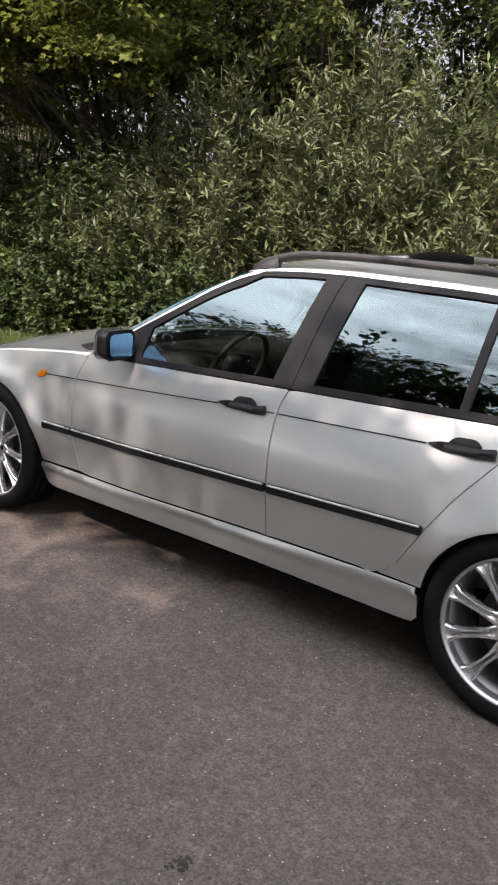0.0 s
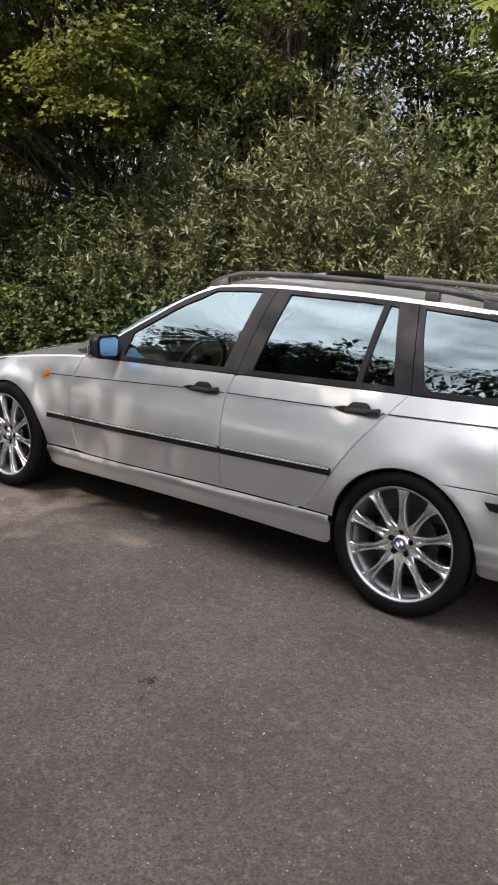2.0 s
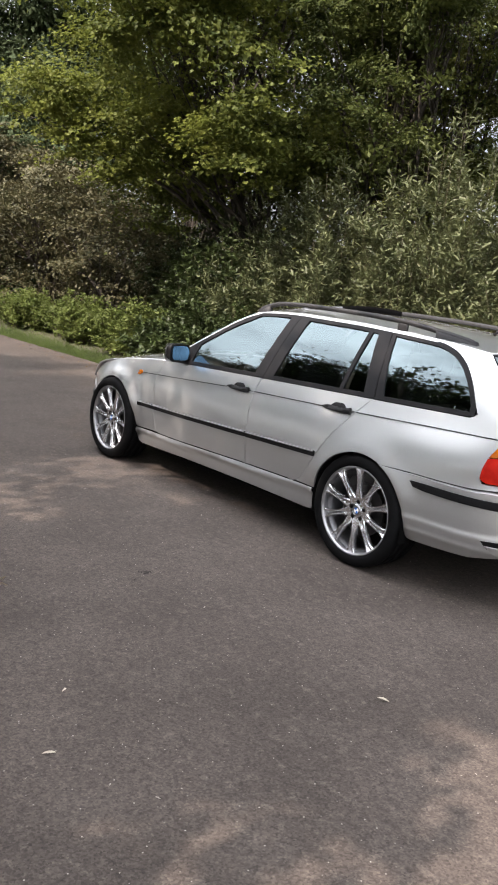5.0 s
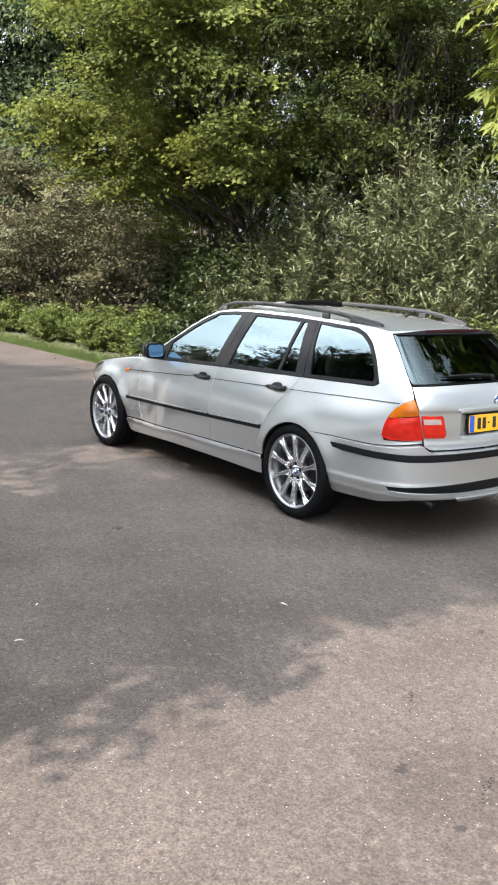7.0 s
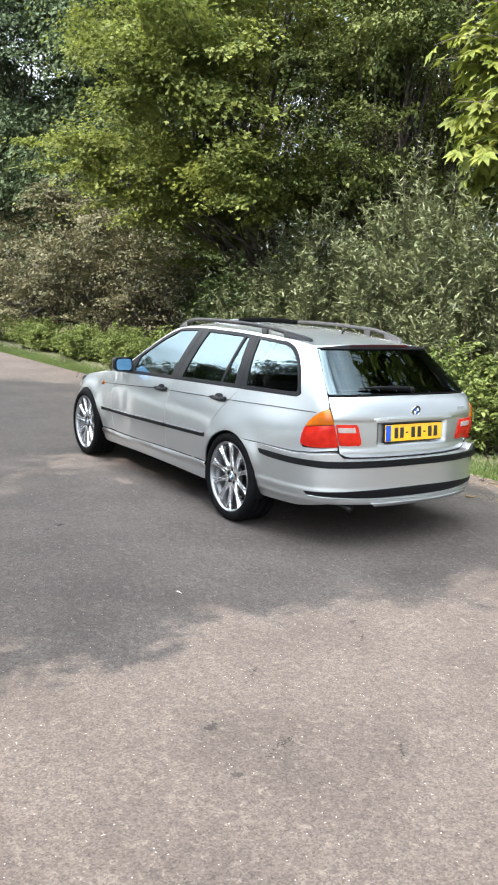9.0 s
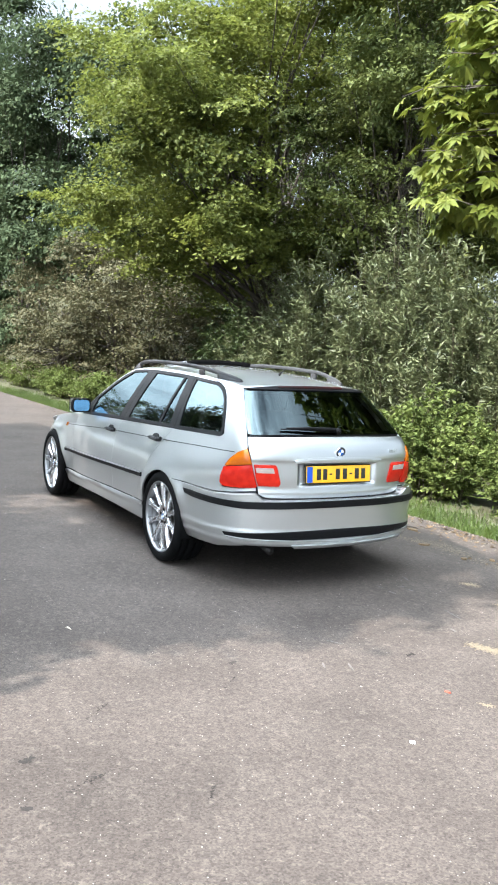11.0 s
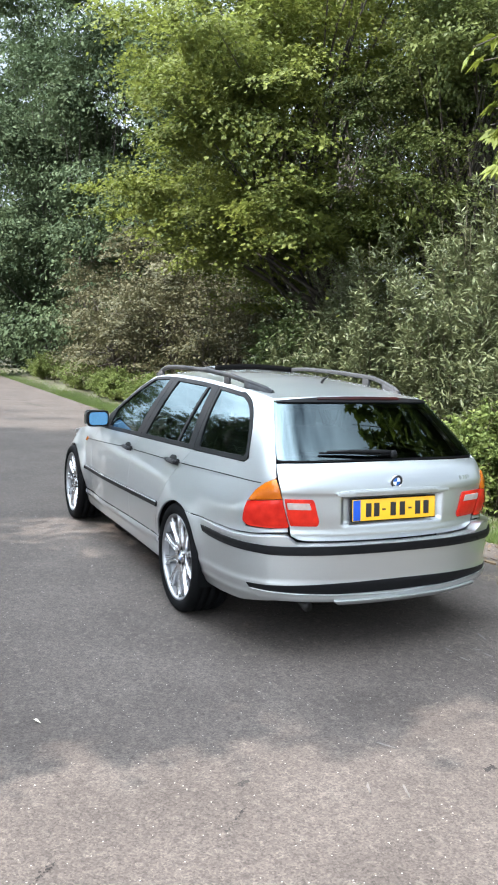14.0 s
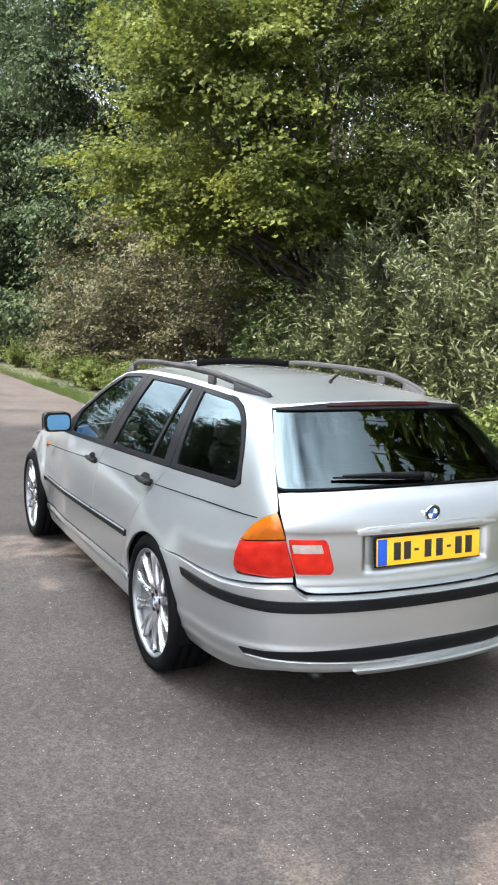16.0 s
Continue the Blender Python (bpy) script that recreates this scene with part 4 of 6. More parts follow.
# ---- roof, bonnet, windscreen ----
def edge_point(x):
    z = float(roof_edge(x))
    return shell(np.array([at_x(x, z)]), np.array([z]))[0]


def roof_at(u, v):
    w = 2 * v - 1
    x = (1.335 - 0.10 * (1 - w ** 2)) * (1 - u) + (3.235 + 0.075 * (1 - w ** 4)) * u
    ze = roof_edge(x)
    ye = flank(x, ze) - 0.012 * np.clip((x - 3.0) / 0.25, 0, 1)
    rise = np.interp(x, [1.2, 1.6, 2.6, 3.3], [0.050, 0.054, 0.050, 0.030])
    return np.stack([x, w * ye, ze + rise * (1 - np.abs(w) ** 2.3)], -1)


surface("roof", roof_at, 60, 41, PAINT, car, thick=0.012)


def bonnet_at(u, v):
    w = 2 * v - 1
    x = (-0.60 - 0.10 * (1 - w ** 2)) * (1 - u) + (0.62 - 0.12 * (1 - w ** 2)) * u
    ze = fender_top(np.maximum(x, -0.6))
    ye = flank(np.maximum(x, -0.5), ze) * (1 - 0.12 * np.clip((-0.30 - x) / 0.3, 0, 1))
    rise = np.interp(x, [-0.7, -0.45, 0.1, 0.6], [0.030, 0.055, 0.075, 0.062])
    drop = 0.07 * np.clip(1 - u / 0.10, 0, 1) ** 2
    return np.stack([x, w * ye, ze + rise * (1 - np.abs(w) ** 2.0) - drop], -1)


surface("bonnet", bonnet_at, 40, 41, PAINT, car, thick=0.012)


def screen_at(u, v):
    w = 2 * v - 1
    top = roof_at(np.zeros_like(v), v)
    foot = np.stack([0.64 - 0.13 * (1 - w ** 2), w * 0.715, 0.915 + 0.045 * (1 - w ** 2)], -1)
    p = foot * (1 - u)[..., None] + top * u[..., None]
    bow = (np.sin(np.pi * u) * 0.022)
    return p + np.stack([-bow * 0.5, 0 * u, bow], -1)


surface("windscreen", screen_at, 12, 25, SIDE_GLASS, car, "sloping glass windscreen", thick=0).visible_shadow = False
surface("windscreen_cowl", lambda u, v: np.stack([0.44 + 0.20 * u + 0.06 * (2 * v - 1) ** 2, (2 * v - 1) * 0.70, 0.93 - 0.035 * u - 0.02 * (2 * v - 1) ** 2], -1), 4, 12, DARK_TRIM, car)

# front end
nose = X((0.0, 0.30)) and X(*arc(FRONT_AXLE, ARCH_Z, R_ARCH, 150, 184, 10)) + X((-0.38, 0.22), (-0.55, 0.19)) + [(S_FRONT + 0.001, 0.19), (S_FRONT + 0.001, 0.575)] + X((-0.62, 0.575), (-0.50, 0.565), (-0.42, 0.525))
for mirrored in (False, True):
    fb = skin("front_bumper", nose, PAINT, car, gap=0.001, out=0.004, mirror=mirrored, step=0.04)
    skin("front_bumper_strip", X((-0.43, 0.470), (-0.50, 0.475), (-0.62, 0.48)) + [(S_FRONT + 0.30, 0.48), (S_FRONT + 0.30, 0.445)] + X((-0.62, 0.440), (-0.50, 0.435), (-0.43, 0.435)), DARK_TRIM, fb, out=0.016, thick=0.012, mirror=mirrored, step=0.025)
    skin("headlight", X((-0.49, 0.60), (-0.56, 0.585)) + [(S_FRONT + 0.32, 0.585), (S_FRONT + 0.32, 0.65)] + X((-0.60, 0.668), (-0.52, 0.685)), CLEAR_LENS, car, out=0.004, bulge=0.006, mirror=mirrored, step=0.03)
grille = skin("grille", [(S_FRONT + 0.001, 0.58), (S_FRONT + 0.30, 0.58), (S_FRONT + 0.30, 0.65), (S_FRONT + 0.001, 0.65)], DARK_TRIM, car, step=0.04)
skin("grille", [(S_FRONT + 0.001, 0.58), (S_FRONT + 0.30, 0.58), (S_FRONT + 0.30, 0.65), (S_FRONT + 0.001, 0.65)], DARK_TRIM, car, step=0.04, mirror=True)

# ---- roof rails, aerial, mirrors ----
for side in (-1, 1):
    path = []
    for x in zs(1.34, 3.10, 30):
        ze = float(roof_edge(x))
        rise = 0.038 * min(1, (x - 1.34) / 0.22) ** 0.7 * min(1, (3.10 - x) / 0.42) ** 0.8
        y = 0.515 - 0.085 * max(0, (x - 2.55) / 0.55) ** 1.6
        y = min(y, float(flank(x, ze)) - 0.012)
        path.append((x, side * y, ze + 0.019 + rise))
    rail = part("roof_rail", tube(path, [0.009] + [0.0135] * 28 + [0.010], 10, flat=1.15), RAIL, car, "satin black roof rail")
    # the rail runs down into solid ends
    for ends in ([k for k in range(30) if path[k][0] > 2.80], [k for k in range(30) if path[k][0] < 1.50]):
        bm = bmesh.new()
        rows = []
        for k in ends:
            x, y, z = path[k]
            rows.append([bm.verts.new((x, y + d, q)) for d, q in ((-0.013, float(roof_edge(x)) - 0.004), (-0.015, z), (0.015, z), (0.013, float(roof_edge(x)) - 0.004))])
        for a, b in zip(rows, rows[1:]):
            for i in range(3):
                bm.faces.new((a[i], b[i], b[i + 1], a[i + 1]))
        bm.faces.new(rows[0])
        bm.faces.new(rows[-1][::-1])
        bmesh.ops.recalc_face_normals(bm, faces=bm.faces)
        part("rail_end", bm, RAIL, rail)
    for x in (2.62,):
        ze = float(roof_edge(x))
        part("rail_foot", box(0.07, 0.022, 0.045, 0.008, pose(x, side * min(0.513, float(flank(x, ze)) - 0.012), ze + 0.024)), RAIL, rail)
part("aerial", tube([(2.906, 0.0, 1.392), (2.92, 0.0, 1.405), (2.99, 0.0, 1.442)], [0.010, 0.007, 0.003], 8), DARK_TRIM, car, "short black roof aerial")
sunroof = lambda u, v: roof_at(0.14 + 0.18 * u, 0.2 + 0.6 * v) + np.stack([0 * u, 0 * u, 0.006 + 0.030 * u], -1)
surface("sunroof", sunroof, 14, 24, material("sunroof_glass", (0.012, 0.012, 0.014), 0.08, coat=1.0), car, "dark glass sunroof, tilted open", thick=0.034)

# added black strip in place of the shade beneath the raised panel
surface("sunroof_gap", lambda u, v: roof_at(0.322 + 0 * u, 0.21 + 0.58 * v) + np.stack([0 * u + 0.002, 0 * u, -0.002 + 0.040 * u], -1), 3, 24, GAP, car, "black strip standing for the shade under the raised sunroof", thick=0.006)

for side in (-1, 1):
    mirror = tagged(new("door_mirror"), "silver door mirror with a black shell and glass coloured like reflected sky")
    mirror.parent = car
    place = pose(0.872, side * 0.862, 0.982, 0, 0, -side * 4)
    for name_, mat_, grow, lab in (("mirror_shell", DARK_TRIM, 0.0, ""), ("mirror_cap", PAINT, 0.003, "silver cap")):
        bm = box(0.100 + grow, 0.178 + grow, 0.126 + grow, 0.040, segments=4)
        for v in bm.verts:
            if v.co.x > 0.005:
                v.co.x = 0.050
            f = np.clip((0.05 - v.co.x) / 0.10, 0, 1)
            v.co.y *= 1 - 0.22 * f
            v.co.z *= 1 - 0.30 * f
            if grow:
                v.co.x = min(v.co.x, -0.012)
        bm.transform(place)
        part(name_, bm, mat_, mirror, lab)
    bm = box(0.005, 0.150, 0.100, 0.0, None)
    bmesh.ops.bevel(bm, geom=[e for e in bm.edges if abs(e.verts[0].co.x - e.verts[1].co.x) > 0.004], offset=0.030, segments=5, profile=0.5, affect="EDGES")
    bm.transform(place @ pose(0.0575, 0, 0.0, 0, -5, 0))
    part("mirror_glass", bm, MIRROR, mirror, "mirror glass with the blue of reflected sky in its colour", smooth=False)
    part("mirror_foot", tube([(0.86, side * 0.725, 0.925), (0.86, side * 0.77, 0.937), (0.862, side * 0.815, 0.955)], [0.045, 0.034, 0.030], 10, flat=0.6), DARK_TRIM, mirror)

# ---- wheels ----
def wheel_parts():
    hub = tagged(new("wheel"), "alloy wheel with ten split spokes and a low black tyre")
    hub.parent = car
    tyre = [(0.246, 0.096), (0.250, 0.102), (0.268, 0.111), (0.295, 0.108), (0.310, 0.095), (0.3155, 0.075)]
    tread = [(0.3155, 0.055), (0.309, 0.0535), (0.309, 0.0465), (0.316, 0.045), (0.316, 0.004), (0.309, 0.003), (0.309, -0.003), (0.316, -0.004), (0.316, -0.055), (0.309, -0.0565), (0.309, -0.0635), (0.3155, -0.065)]
    outline = [(r, -y) for r, y in tyre] + [(r, -y) for r, y in tread] + [(r, y + 0.026) for r, y in reversed(tyre)] + [(0.244, 0.085), (0.244, -0.085), (0.246, -0.096)]
    part("tyre", lathe(outline, 72), RUBBER, hub, "low-profile black tyre")
    lip = [(0.233, -0.060), (0.2345, -0.086), (0.237, -0.094), (0.2415, -0.098), (0.2455, -0.103), (0.2485, -0.101), (0.249, -0.092)]
    rim = part("rim", lathe(lip, 72), RIM, hub, "bright alloy rim")
    # barrel takes the alloy with shade in its colour
    part("barrel", lathe([(0.234, -0.062), (0.224, -0.05), (0.215, -0.03), (0.206, 0.05), (0.215, 0.085), (0.238, 0.095)], 64), ALLOY_SHADED, rim)
    for k in range(10):
        a = 2 * math.pi * k / 10
        bm = bmesh.new()
        # cross-sections from hub to lip: radius, half width, depth of face, groove
        rows = []
        for f in np.linspace(0, 1, 15):
            r = 0.045 + f * 0.190
            half = 0.0122 + 0.0165 * math.exp(-(f / 0.27) ** 2) + 0.0062 * f ** 2 + 0.0150 * f ** 9
            face = -0.068 - 0.022 * f ** 2 - 0.010 * math.sin(math.pi * f)
            g = 0.019 * min(1, max(0, f - 0.12) * 3.0)
            q = 0.34 + 0.22 * f ** 2
            prof = [(-half, face + 0.028), (-half, face + 0.004), (-half * 0.85, face), (-half * q, face), (0, face + g), (half * q, face), (half * 0.85, face), (half, face + 0.004), (half, face + 0.028)]
            rows.append([bm.verts.new((r, y, t)) for t, y in prof])
        for p, q in zip(rows, rows[1:]):
            for i in range(8):
                bm.faces.new((p[i], p[i + 1], q[i + 1], q[i]))
        bmesh.ops.recalc_face_normals(bm, faces=bm.faces)
        bm.transform(Matrix.Rotation(a, 4, "Y"))
        sp = part("spoke", bm, ALLOY, rim)
        sp.data.set_sharp_from_angle(angle=radians(35))
    part("hub_face", lathe([(0.0, -0.072), (0.034, -0.072), (0.036, -0.066), (0.052, -0.068), (0.064, -0.064), (0.070, -0.045), (0.072, -0.03)], 48), ALLOY, rim)
    # proud black discs: the shade down the bolt holes, put on as colour
    for k in range(5):
        a = 2 * math.pi * (k + 0.5) / 5
        bm = lathe([(0, -0.0705), (0.0125, -0.0705), (0.0135, -0.066), (0.0135, -0.05)], 14)
        bm.transform(Matrix.Translation((0.050 * math.cos(a), 0, 0.050 * math.sin(a))))
        part("wheel_bolt", bm, GAP, rim)
    roundel(0.028, pose(0, -0.0745, 0), rim, 0.003)
    part("brake_disc", lathe([(0.07, -0.02), (0.148, -0.02), (0.148, 0.0), (0.07, 0.0)], 48), STEEL, hub, "worn steel brake disc, darkened for the shade behind the spokes", smooth=False)
    part("brake_hat", lathe([(0, -0.045), (0.07, -0.045), (0.075, -0.02)], 32), CABIN_TRIM, hub)
    return hub


first = wheel_parts()
BIG = Matrix.Diagonal((1.04, 1.0, 1.04, 1.0))
for piece in [first] + list(first.children_recursive):
    if piece.type == "MESH":
        piece.data.transform(BIG)
first.matrix_local = pose(REAR_AXLE, -0.750, HUB_Z, 0, 17, 0)
for x, y, turn, steer in ((FRONT_AXLE, -0.742, 40, -1.5), (REAR_AXLE, 0.750, 70, 180), (FRONT_AXLE, 0.742, 10, 178.5)):
    twin = copy_thing(first, pose(x, y, HUB_Z, 0, 0, steer) @ pose(0, 0, 0, 0, turn, 0))
    twin.parent = car
for ax in (FRONT_AXLE, REAR_AXLE):
    for side in (-1, 1):
        bm = bmesh.new()
        n = 20
        rows = [[bm.verts.new((ax + R_ARCH * 1.0 * math.cos(radians(a)), side * y, ARCH_Z + R_ARCH * 1.0 * math.sin(radians(a)))) for a in np.linspace(-15, 195, n)] for y in (0.50, float(flank(ax, 0.66)) - 0.018)]
        for i in range(n - 1):
            bm.faces.new((rows[0][i], rows[0][i + 1], rows[1][i + 1], rows[1][i]))
        bm.faces.new(rows[0])
        part("wheel_liner", bm, GAP, car)
    part("axle_beam", tube([(ax, -0.68, HUB_Z - 0.02), (ax, 0.68, HUB_Z - 0.02)], 0.035, 8), GAP, car)
part("underbody", box(3.9, 1.24, 0.10, 0.03, pose(1.45, 0, 0.285)), GAP, car)
part("underbody_side", box(1.85, 1.56, 0.06, 0.02, pose(1.37, 0, 0.275)), GAP, car)
part("exhaust_pipe", tube([(3.30, -0.42, 0.285), (3.55, -0.45, 0.276), (3.66, -0.455, 0.258)], [0.022, 0.023, 0.026], 14), STEEL, car, "dark steel exhaust pipe")
part("silencer", box(0.42, 0.62, 0.16, 0.06, pose(3.33, -0.05, 0.34)), GAP, car)

# ---- cabin ----
part("cabin_floor", box(2.9, 1.40, 0.04, 0.01, pose(2.0, 0, 0.40)), CABIN, car)
part("luggage_cover", box(0.66, 1.10, 0.03, 0.01, pose(3.08, 0, 0.93)), CABIN, car)
for side in (-1, 1):
    part("door_lining", box(2.5, 0.05, 0.48, 0.02, pose(1.9, side * 0.705, 0.66)), CABIN_TRIM, car)
dash = box(0.42, 1.34, 0.30, 0.08, pose(0.93, 0, 0.80))
part("dashboard", dash, CABIN_TRIM, car)
part("firewall", box(0.06, 1.40, 0.55, 0.01, pose(0.66, 0, 0.62)), GAP, car)


def seat(x, y, width, back_h):
    s = tagged(new("seat"), "dark cloth car seat")
    s.parent = car
    part("seat_cushion", box(0.50, width, 0.18, 0.06, pose(x, y, 0.55, 0, -8, 0), 3), CABIN, s)
    bm = box(0.15, width, back_h, 0.06, None, 3)
    for v in bm.verts:
        v.co.y *= 1 - 0.16 * max(0, v.co.z / back_h * 2)
    bm.transform(pose(x + 0.32, y, 0.60 + back_h / 2, 0, 18, 0))
    part("seat_back", bm, CABIN, s)
    for yy in ((0,) if width < 0.7 else (-0.38, 0.38)):
        part("headrest", box(0.10, 0.25, 0.17, 0.045, pose(x + 0.47, y + yy, 0.66 + back_h, 0, 14, 0), 3), CABIN, s)


seat(1.42, -0.36, 0.50, 0.56)
seat(1.42, 0.36, 0.50, 0.56)
seat(2.25, 0.0, 1.24, 0.50)
wheel_ring = bmesh.new()
ring = [(0.185 * math.cos(a), 0.185 * math.sin(a), 0) for a in np.linspace(0, 2 * math.pi, 33)]
tube(ring, 0.014, 8, wheel_ring)
wheel_ring.transform(pose(1.16, -0.36, 0.88, 0, -66, 0))
steer = part("steering_wheel", wheel_ring, CABIN_TRIM, car, "dark steering wheel")
part("steering_hub", box(0.05, 0.16, 0.13, 0.02, pose(1.15, -0.36, 0.88, 0, 24, 0)), CABIN_TRIM, steer)
part("inner_mirror", box(0.03, 0.22, 0.06, 0.014, pose(1.22, 0, 1.265, 0, 10, 0)), CABIN_TRIM, car)
part("roof_lining", box(1.4, 0.90, 0.02, 0.005, pose(2.2, 0, 1.325)), CABIN_TRIM, car)


# ---- ground ----
def sheet(name, xs, ys, mat, z_fn, label, kind="structure"):
    nx, ny = len(xs), len(ys)
    verts = [(x, y, z_fn(x, y)) for x in xs for y in ys]
    faces = [(i * ny + j, (i + 1) * ny + j, (i + 1) * ny + j + 1, i * ny + j + 1) for i in range(nx - 1) for j in range(ny - 1)]
    ob = raw(name, verts, faces, mat)
    return tagged(ob, label, name, kind=kind)


def bank(x, y):
    z = -0.03 + 0.10 * max(0, min(1, (y - 2.3) / 0.8)) + (0.03 * noise.noise((x * 0.7, y * 0.7, 0)) if 2.4 < y < 14 else 0)
    return z if y > 0 else -0.03


gx = [-900, -300, -120, -60] + [float(v) for v in np.arange(-40, 26, 0.8)] + [40, 80, 200, 900]
gy = [-900, -300, -100, -40, -20, -11, -5, 0] + [float(v) for v in np.arange(2.0, 9.1, 0.35)] + [12, 18, 30, 60, 150, 400, 900]
sheet("ground", gx, gy, SOIL, bank, "bare dark soil with grass and leaf litter")


def verge_y(x):
    return 2.30 + 0.06 * noise.noise((x * 0.9, 3.1, 0)) + 0.03 * noise.noise((x * 4.0, 7.7, 0))


rows_x = [-300, -120, -60] + [float(v) for v in np.arange(-36, 20, 0.12)] + [40, 90, 300]
verts, faces = [], []
for x in rows_x:
    edge = verge_y(x)
    for f in (-9.0, -4.0, 0.0, 1.6):
        verts.append((x, f, 0.0))
    verts += [(x, edge, -0.002), (x, edge + 0.02, -0.05)]
for i in range(len(rows_x) - 1):
    for j in range(5):
        faces.append((i * 6 + j, (i + 1) * 6 + j, (i + 1) * 6 + j + 1, i * 6 + j + 1))
tagged(raw("road", verts, faces, ASPHALT, smooth=False), "worn grey asphalt road with pale stone specks", "road", kind="structure")


# ---- foliage ----
rng = np.random.default_rng(7)


def leaf_mesh(name, pos, way, up, length, width, mat, parent=None, fold=0.25, label="", lobes=False):
    """Folded leaves: each grows from pos along way."""
    n = len(pos)
    way = way / np.linalg.norm(way, axis=1, keepdims=True)
    side = np.cross(way, up)
    side /= np.linalg.norm(side, axis=1, keepdims=True) + 1e-9
    nrm = np.cross(side, way)
    L, W = np.broadcast_to(length, n)[:, None], np.broadcast_to(width, n)[:, None]
    if lobes:
        shape = [(0, 0), (0.22, 0.85), (0.62, 1.0), (0.55, 0.45), (1.0, 0.0), (0.55, -0.45), (0.62, -1.0), (0.22, -0.85)]
        tri = np.array([(0, 3, 1), (1, 3, 2), (0, 4, 3), (0, 5, 4), (0, 7, 5), (7, 6, 5)])
    else:
        shape = [(0, 0), (0.45, 1.0), (1.0, 0), (0.45, -1.0)]
        tri = np.array([(0, 2, 1), (0, 3, 2)])
    k = len(shape)
    V = np.empty((n, k, 3))
    for i, (a, b) in enumerate(shape):
        V[:, i] = pos + way * L * a + side * W * 0.5 * b + nrm * (abs(b) * fold * W * 0.5 - 0.18 * L * a * a)
    F = (np.arange(n)[:, None, None] * k + tri[None]).reshape(-1, 3)
    mesh = bpy.data.meshes.new(name)
    mesh.vertices.add(n * k)
    mesh.vertices.foreach_set("co", V.ravel())
    mesh.loops.add(len(F) * 3)
    mesh.loops.foreach_set("vertex_index", F.ravel().astype(np.int32))
    mesh.polygons.add(len(F))
    mesh.polygons.foreach_set("loop_start", np.arange(0, len(F) * 3, 3, dtype=np.int32))
    mesh.update(calc_edges=True)
    return link(name, mesh, mat, parent, label)


def directions(n, flat=1.0):
    d = rng.normal(size=(n, 3))
    d[:, 2] *= flat
    return d / np.linalg.norm(d, axis=1, keepdims=True)


def limb_path(a, b, wob, n=6):
    a, b = np.array(a, float), np.array(b, float)
    pts = []
    for t in np.linspace(0, 1, n):
        p = a + (b - a) * t
        p[2] += 0.12 * np.linalg.norm(b - a) * math.sin(math.pi * t) * 0.5
        pts.append(p + rng.normal(size=3) * wob * math.sin(math.pi * t))
    return pts


